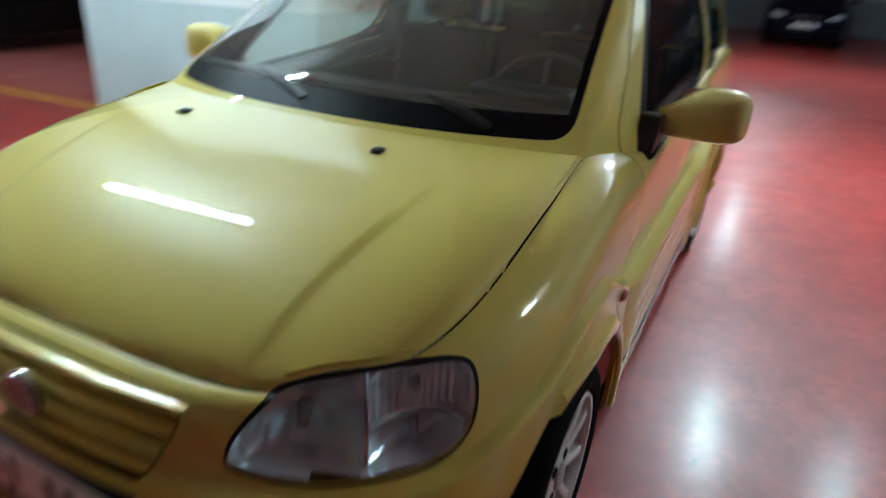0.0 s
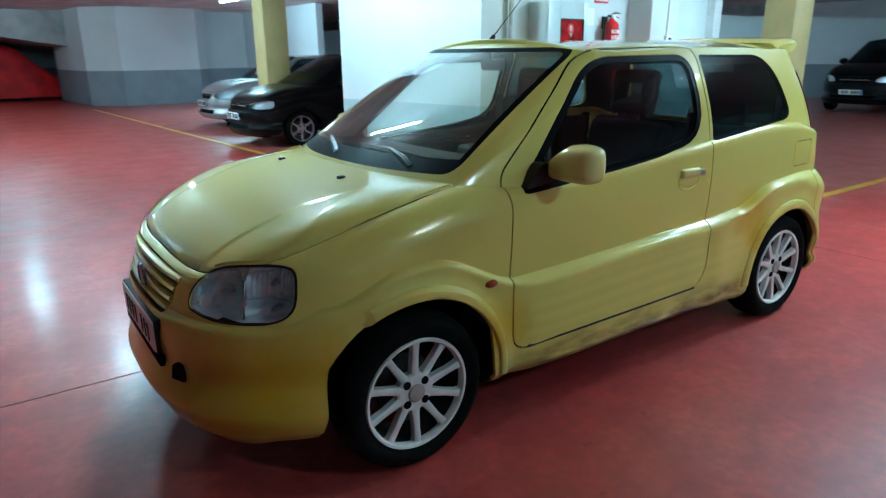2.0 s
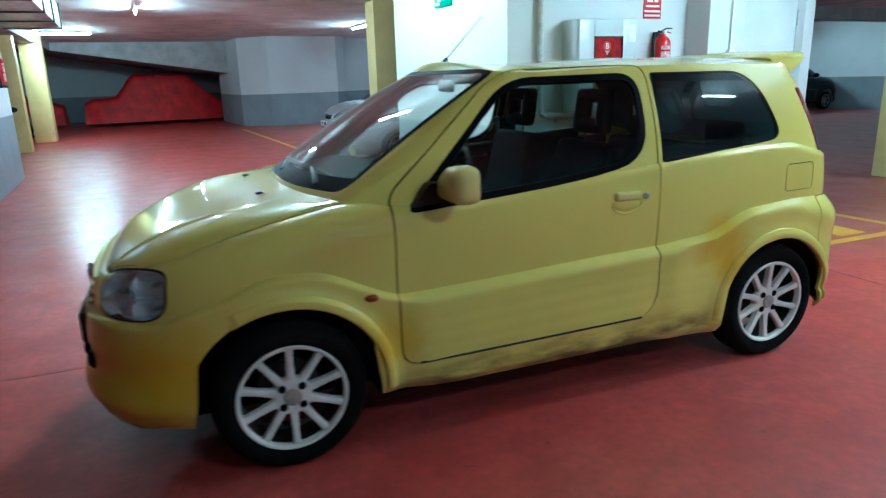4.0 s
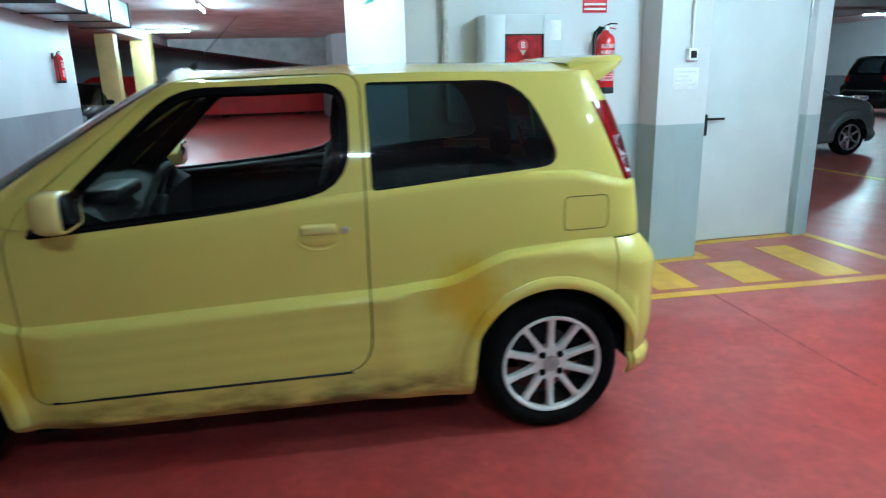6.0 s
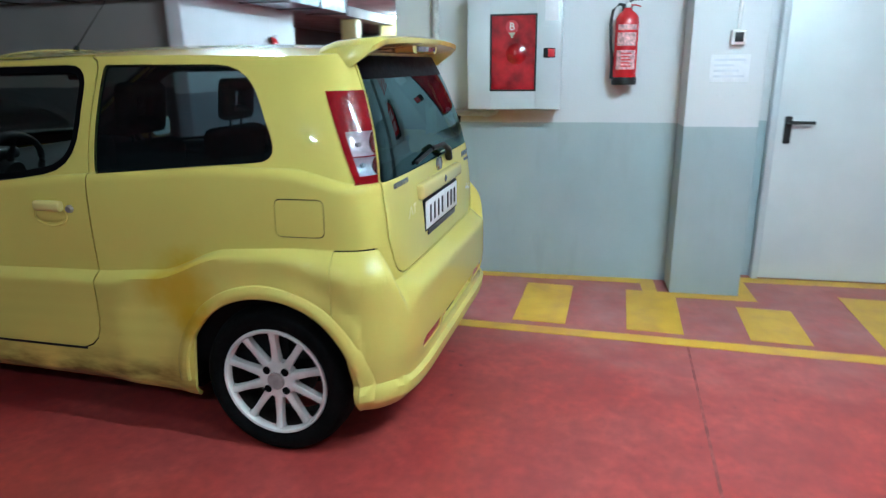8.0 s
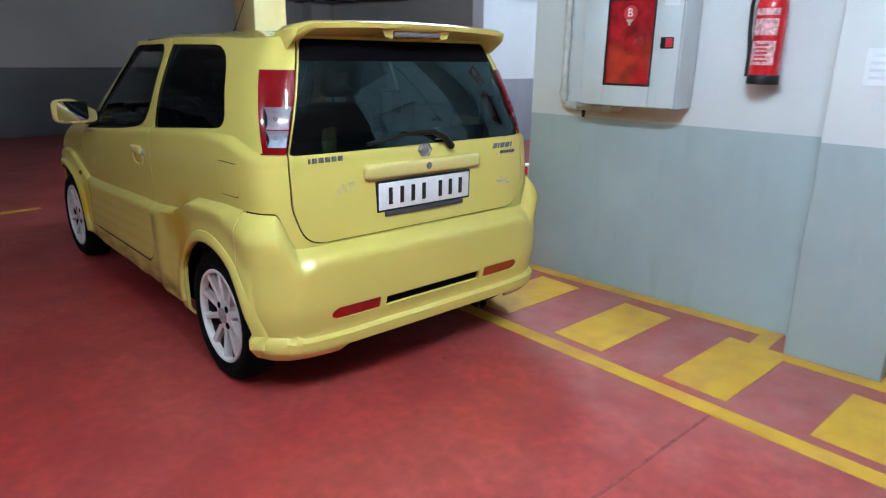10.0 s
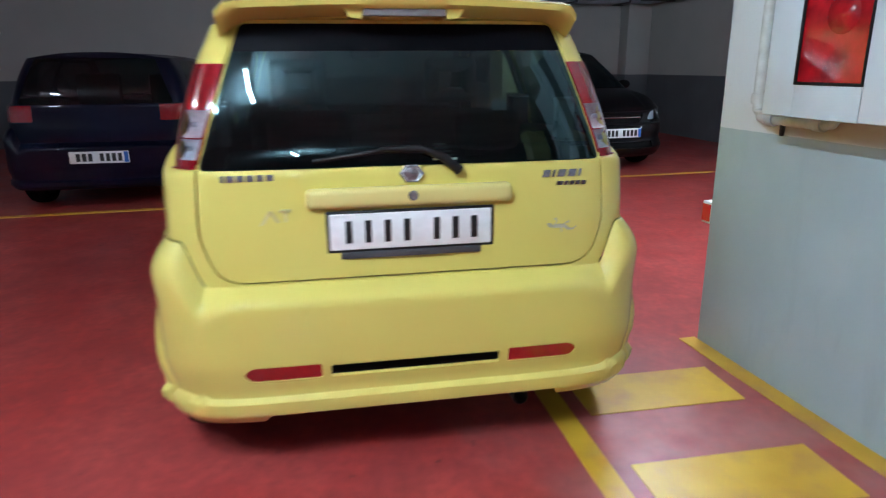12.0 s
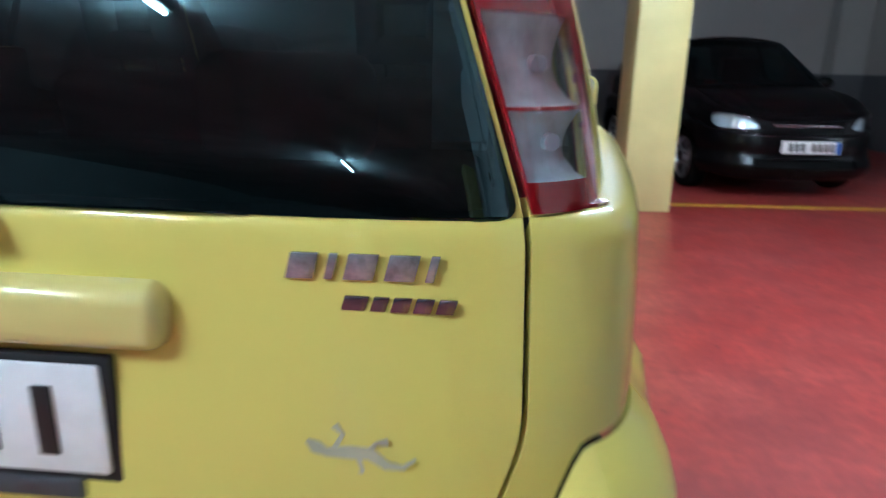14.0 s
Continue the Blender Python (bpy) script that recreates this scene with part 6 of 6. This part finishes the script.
# ---- galvanised air duct under the ceiling ----
def duct_run(duct, a, b, along, count):
    """Straight duct between corners a and b, split into sheet sections with flanges and hanger straps along axis 0 or 1."""
    lo, hi = Vector(a), Vector(b)
    step = (hi[along] - lo[along]) / count
    for k in range(count + 1):
        at0 = lo[along] + step * k
        if k < count:
            p, q = lo.copy(), hi.copy()
            p[along], q[along] = at0 + 0.002, at0 + step - 0.002
            part("duct_section", box(p, q, 0.006), GALVANISED, duct)
        p, q = lo - Vector((0.022, 0.022, 0.022)), hi + Vector((0.022, 0.022, 0.022))
        p[along], q[along] = at0 - 0.018, at0 + 0.018
        part("flange", box(p, q, 0.003), GREYPLASTIC, duct)
        if k < count:
            p, q = lo.copy(), hi.copy()
            mid = at0 + step / 2
            p[along], q[along] = mid - 0.015, mid + 0.015
            p.z, q.z = hi.z, CEIL - 0.001
            part("hanger", box(p, q), GALVANISED, duct)


duct = thing("air_duct", "galvanised rectangular air duct with flanged joints hung under the ceiling", "air duct", W)
duct_run(duct, (-10.30, -2.09, 2.41), (-6.06, -1.27, 2.80), 0, 3)
duct_run(duct, (-6.67, -7.55, 2.42), (-6.02, -2.42, 2.79), 1, 5)
duct_run(duct, (-6.00, -7.55, 2.42), (-1.65, -6.92, 2.79), 0, 4)


# ---- other parked vehicles ----
def plate_on(parent, y, z, sgn, blue=True):
    """A number plate facing along sgn * y."""
    p = part("number_plate", box((-0.26, y - 0.006, z - 0.055), (0.26, y + 0.006, z + 0.055), 0.004), PLATEWHITE, parent, "white number plate")
    m = Matrix.Translation((0, y + sgn * 0.0065, z)) @ (pose(0, 0, 0, 0, 0, 180) if sgn < 0 else Matrix())
    for k in range(4):
        part("character_bar", box((-0.20 + 0.053 * k, -0.001, -0.036), (-0.165 + 0.053 * k, 0.002, 0.036)), INK, p, "", 0, m)
    for k in range(3):
        part("character_bar", box((0.06 + 0.053 * k, -0.001, -0.036), (0.095 + 0.053 * k, 0.002, 0.036)), INK, p, "", 0, m)
    if blue:
        part("plate_band", box((-0.256, -0.001, -0.05), (-0.218, 0.0015, 0.05)), PLATEBLUE, p, "", 0, m if sgn < 0 else m @ pose(0, 0, 0))
    return p


def parked_car(name, paint, label, m, size=(1.07, 1.12, 0.97), grille_chrome=True):
    """A plainer five-door hatchback or saloon with glass, lamps, plates and alloy wheels."""
    sx, sy, sz = size
    car = thing(name, label, "car", m)
    grow = Matrix.Diagonal((sx, sy, sz, 1))
    bm = hatch_shell(0.5)
    zone = bm.faces.layers.int["zone"]
    centre = lambda f: f.calc_center_median()

    def put(name2, sheet, mat, parent, lab=""):
        sheet.transform(grow)
        return skin(name2, sheet, mat, parent, lab)

    for side in (1, -1):
        for y in (0.0, WHEELBASE):
            ring = [(y + 0.32 * math.cos(k * math.tau / 30), HUBZ + 0.32 * math.sin(k * math.tau / 30)) for k in range(-1, 17)] + [(y - 0.32, 0.1), (y + 0.32, 0.1)]
            bmesh.ops.delete(bm, geom=carve(bm, lambda f: f[zone] == 1 and centre(f).x * side > 0.35 and abs(centre(f).y - y) < 0.45 and centre(f).z < 0.75, planes(ring, *SIDE)), context="FACES")
        for nm, outline in (("front_window", inset(DOORWIN, 0.01)), ("rear_side_window", QUARTER)):
            put(nm, take(bm, carve(bm, lambda f: f[zone] in (1, 3) and centre(f).x * side > 0.45 and centre(f).z > 0.85, planes(outline, *SIDE)), 0.006, -0.002), TINTED, car)
        e1 = (LAMPDIR[0] * side, LAMPDIR[1], 0)
        slim = [(a, 0.66 + (z - 0.66) * 0.72) for a, z in lamp_outline()]
        hl = take(bm, carve(bm, lambda f: f[zone] in (1, 2) and centre(f).x * side > 0.25 and centre(f).y < -0.1 and centre(f).z > 0.5, planes(slim, e1, (0, 0, 1))), 0.0)
        bk = hl.copy()
        bmesh.ops.translate(bk, vec=(-0.03 * side, 0.045, 0), verts=bk.verts[:])
        rim(hl, 0.03)
        lamp = put("headlamp", bk, REFLECTOR, car, "clear headlamp")
        put("headlamp_lens", hl, CLEARLENS, lamp)
        tl = take(bm, carve(bm, lambda f: f[zone] in (1, 3) and centre(f).x * side > 0.4 and centre(f).y > 2.5, [(Vector((side * 0.52, 0, 1)), Vector((-side, 0, 0))), (Vector((0, 2.60, 1)), Vector((0, -1, 0))), (Vector((0, 0, 0.85)), Vector((0, 0, -1))), (Vector((0, 0, 1.0)), Vector((0, 0, 1)))]), 0.01, 0.004)
        put("tail_lamp", tl, REDLENS, car, "red tail lamp")
        mir = bmesh.new()
        bmesh.ops.create_uvsphere(mir, u_segments=16, v_segments=10, radius=1)
        mir.transform(Matrix.Translation((side * 0.88, 0.66, 1.02)) @ Matrix.Diagonal((0.10, 0.055, 0.065, 1)))
        put("door_mirror", mir, paint, car)
        for y in (0, WHEELBASE):
            wheel(car, side * 0.775 * sx, y * sy, side, ALLOY, 6, False, ALLOY)
    put("rear_window", take(bm, carve(bm, lambda f: f[zone] == 3 and centre(f).y > 2.4 and abs(centre(f).x) < 0.68, planes(REARLINE, *ENDS)), 0.006, 0.002), TINTED, car)
    put("windscreen", take(bm, carve(bm, lambda f: f[zone] == 3 and centre(f).y < 1.15 and abs(centre(f).x) < 0.66, planes(SCREENLINE, *ENDS)), 0.006, 0.001), TINTED, car)
    GR = rounded(((-0.27, 0.60), (0.27, 0.60), (0.33, 0.70), (-0.33, 0.70)), 0.02)
    g = put("grille", take(bm, carve(bm, lambda f: f[zone] in (1, 2) and centre(f).y < -0.3 and abs(centre(f).x) < 0.5, planes(GR, *ENDS)), 0.0, -0.02), UNDER, car, "black grille")
    part("grille_bar", box((-0.29 * sx, -0.655 * sy, 0.662 * sz), (0.29 * sx, -0.635 * sy, 0.674 * sz), 0.004), CHROME, g, "chrome grille bar")
    low = rounded(((-0.45, 0.30), (0.45, 0.30), (0.45, 0.38), (-0.45, 0.38)), 0.02)
    put("air_intake", take(bm, carve(bm, lambda f: f[zone] == 1 and centre(f).y < -0.3 and centre(f).z < 0.5, planes(low, *ENDS)), 0.0, -0.03), UNDER, car)
    rim(bm, 0.014)
    put("body", bm, paint, car)
    part("underbody", box((-0.55 * sx, -0.5 * sy, 0.21), (0.55 * sx, 2.75 * sy, 0.32), 0.01), UNDER, car)
    cabin = box((-0.60 * sx, 0.4 * sy, 0.35), (0.60 * sx, 2.5 * sy, 0.93 * sz), 0.05)
    for s in (1, -1):
        cabin = box((s * 0.36 * sx - 0.23, 1.40 * sy, 0.9 * sz), (s * 0.36 * sx + 0.23, 1.52 * sy, 1.28 * sz), 0.04, cabin)
    part("seats", cabin, FABRIC, car)
    plate_on(car, -0.748 * sy, 0.49, -1)
    plate_on(car, 2.872 * sy, 0.50, 1)
    return car


def at(x, y, heading):
    """Front axle's middle at x, y; heading 0: nose towards -y."""
    return pose(x, y, 0, 0, 0, heading)


parked_car("hatchback", BLACKCAR, "glossy black hatchback with alloy wheels parked nose-out in a bay", at(-8.35, 3.15, 2))
parked_car("hatchback", SILVERCAR, "silver hatchback parked nose-out beside a black one", at(-11.75, 3.6, 2))
parked_car("hatchback", BLUECAR, "dark blue hatchback parked nose to the wall", at(2.32, -4.98, 0))
parked_car("hatchback", BLACKCAR, "black hatchback parked nose-out in a dim bay", at(-3.25, -3.50, 186), (1.05, 1.1, 1.0))
parked_car("hatchback", GREYCAR, "grey-green hatchback parked along the aisle", at(-7.0, 9.75, 184))
parked_car("hatchback", NIGHTCAR, "dark grey hatchback parked in the far bays", at(-4.75, 16.6, 0), (1.12, 1.15, 1.15))
parked_car("hatchback", NIGHTCAR, "dark hatchback parked nose-out beside another in the far row", at(-1.9, 16.6, 0), (1.08, 1.12, 1.02))
parked_car("hatchback", BLUECAR, "dark blue hatchback parked nose-out in the far row", at(1.2, 16.8, 0), (1.08, 1.12, 1.0))
parked_car("hatchback", NIGHTCAR, "dark hatchback standing in the unlit far bays", at(-13.6, 19.8, 184), (1.1, 1.2, 1.1))
parked_car("hatchback", NIGHTCAR, "dark hatchback between the cream pillars", at(-13.4, -4.6, 90))


# ---- cars under red covers ----
def covered_car(m, label, flip=1):
    ob = thing("car_cover", label, "car cover", m, "covered cars")
    bm = bmesh.new()
    nx, ny = 44, 76
    rows = []
    for j in range(ny + 1):
        y = -2.25 + 4.5 * j / ny
        a = abs(y) / 2.25
        top = 0.92 + 0.72 * smooth(-1.35, -0.55, y * flip) * smooth(2.15, 1.0, y * flip) + 0.05 * math.cos(y)
        top *= 1 - 0.12 * smooth(0.86, 1.0, a)
        half = 0.92 * (1 - 0.10 * smooth(0.75, 1.0, a))
        row = []
        for i in range(nx + 1):
            t = -1 + 2 * i / nx
            if abs(t) < 0.55:
                x, z = t / 0.55 * half * 0.80, top - 0.07 * (t / 0.55) ** 2
            else:
                k = (abs(t) - 0.55) / 0.45
                x, z = math.copysign(half * (0.80 + 0.22 * k ** 0.6), t), (top - 0.07) * (1 - k) + 0.10 * k
            wob = noise.noise(Vector((x * 2.2, y * 2.2, z * 1.2))) * 0.035 + noise.noise(Vector((x * 6, y * 7, z * 2))) * 0.015
            row.append(bm.verts.new((x + math.copysign(abs(wob), x) * (abs(t) > 0.5), y, max(0.06, z + wob * (abs(t) < 0.6)))))
        rows.append(row)
    for r0, r1 in zip(rows, rows[1:]):
        for k in range(nx):
            bm.faces.new((r0[k], r0[k + 1], r1[k + 1], r1[k]))
    for r, s in ((rows[0], -1), (rows[-1], 1)):
        lowr = [bm.verts.new((v.co.x, v.co.y + 0.05 * s, 0.10)) for v in r]
        for k in range(nx):
            bm.faces.new((r[k], r[k + 1], lowr[k + 1], lowr[k]))
    part("cloth", bm, CLOTH, ob, "", 60)
    for x in (-0.72, 0.72):
        for y in (-1.4, 1.3):
            part("tyre", cylinder((x - 0.1, y, 0.3), (x + 0.1, y, 0.3), 0.30, seg=24), RUBBER, ob)
    return ob


covered_car(pose(-25.3, -1.05, 0, 0, 0, 4) @ Matrix.Diagonal((1.0, 1.07, 1.10, 1)), "saloon car under a draped red cloth cover")
covered_car(pose(-25.4, -6.45, 0, 0, 0, 4), "car under a draped red cloth cover behind a pillar", -1)
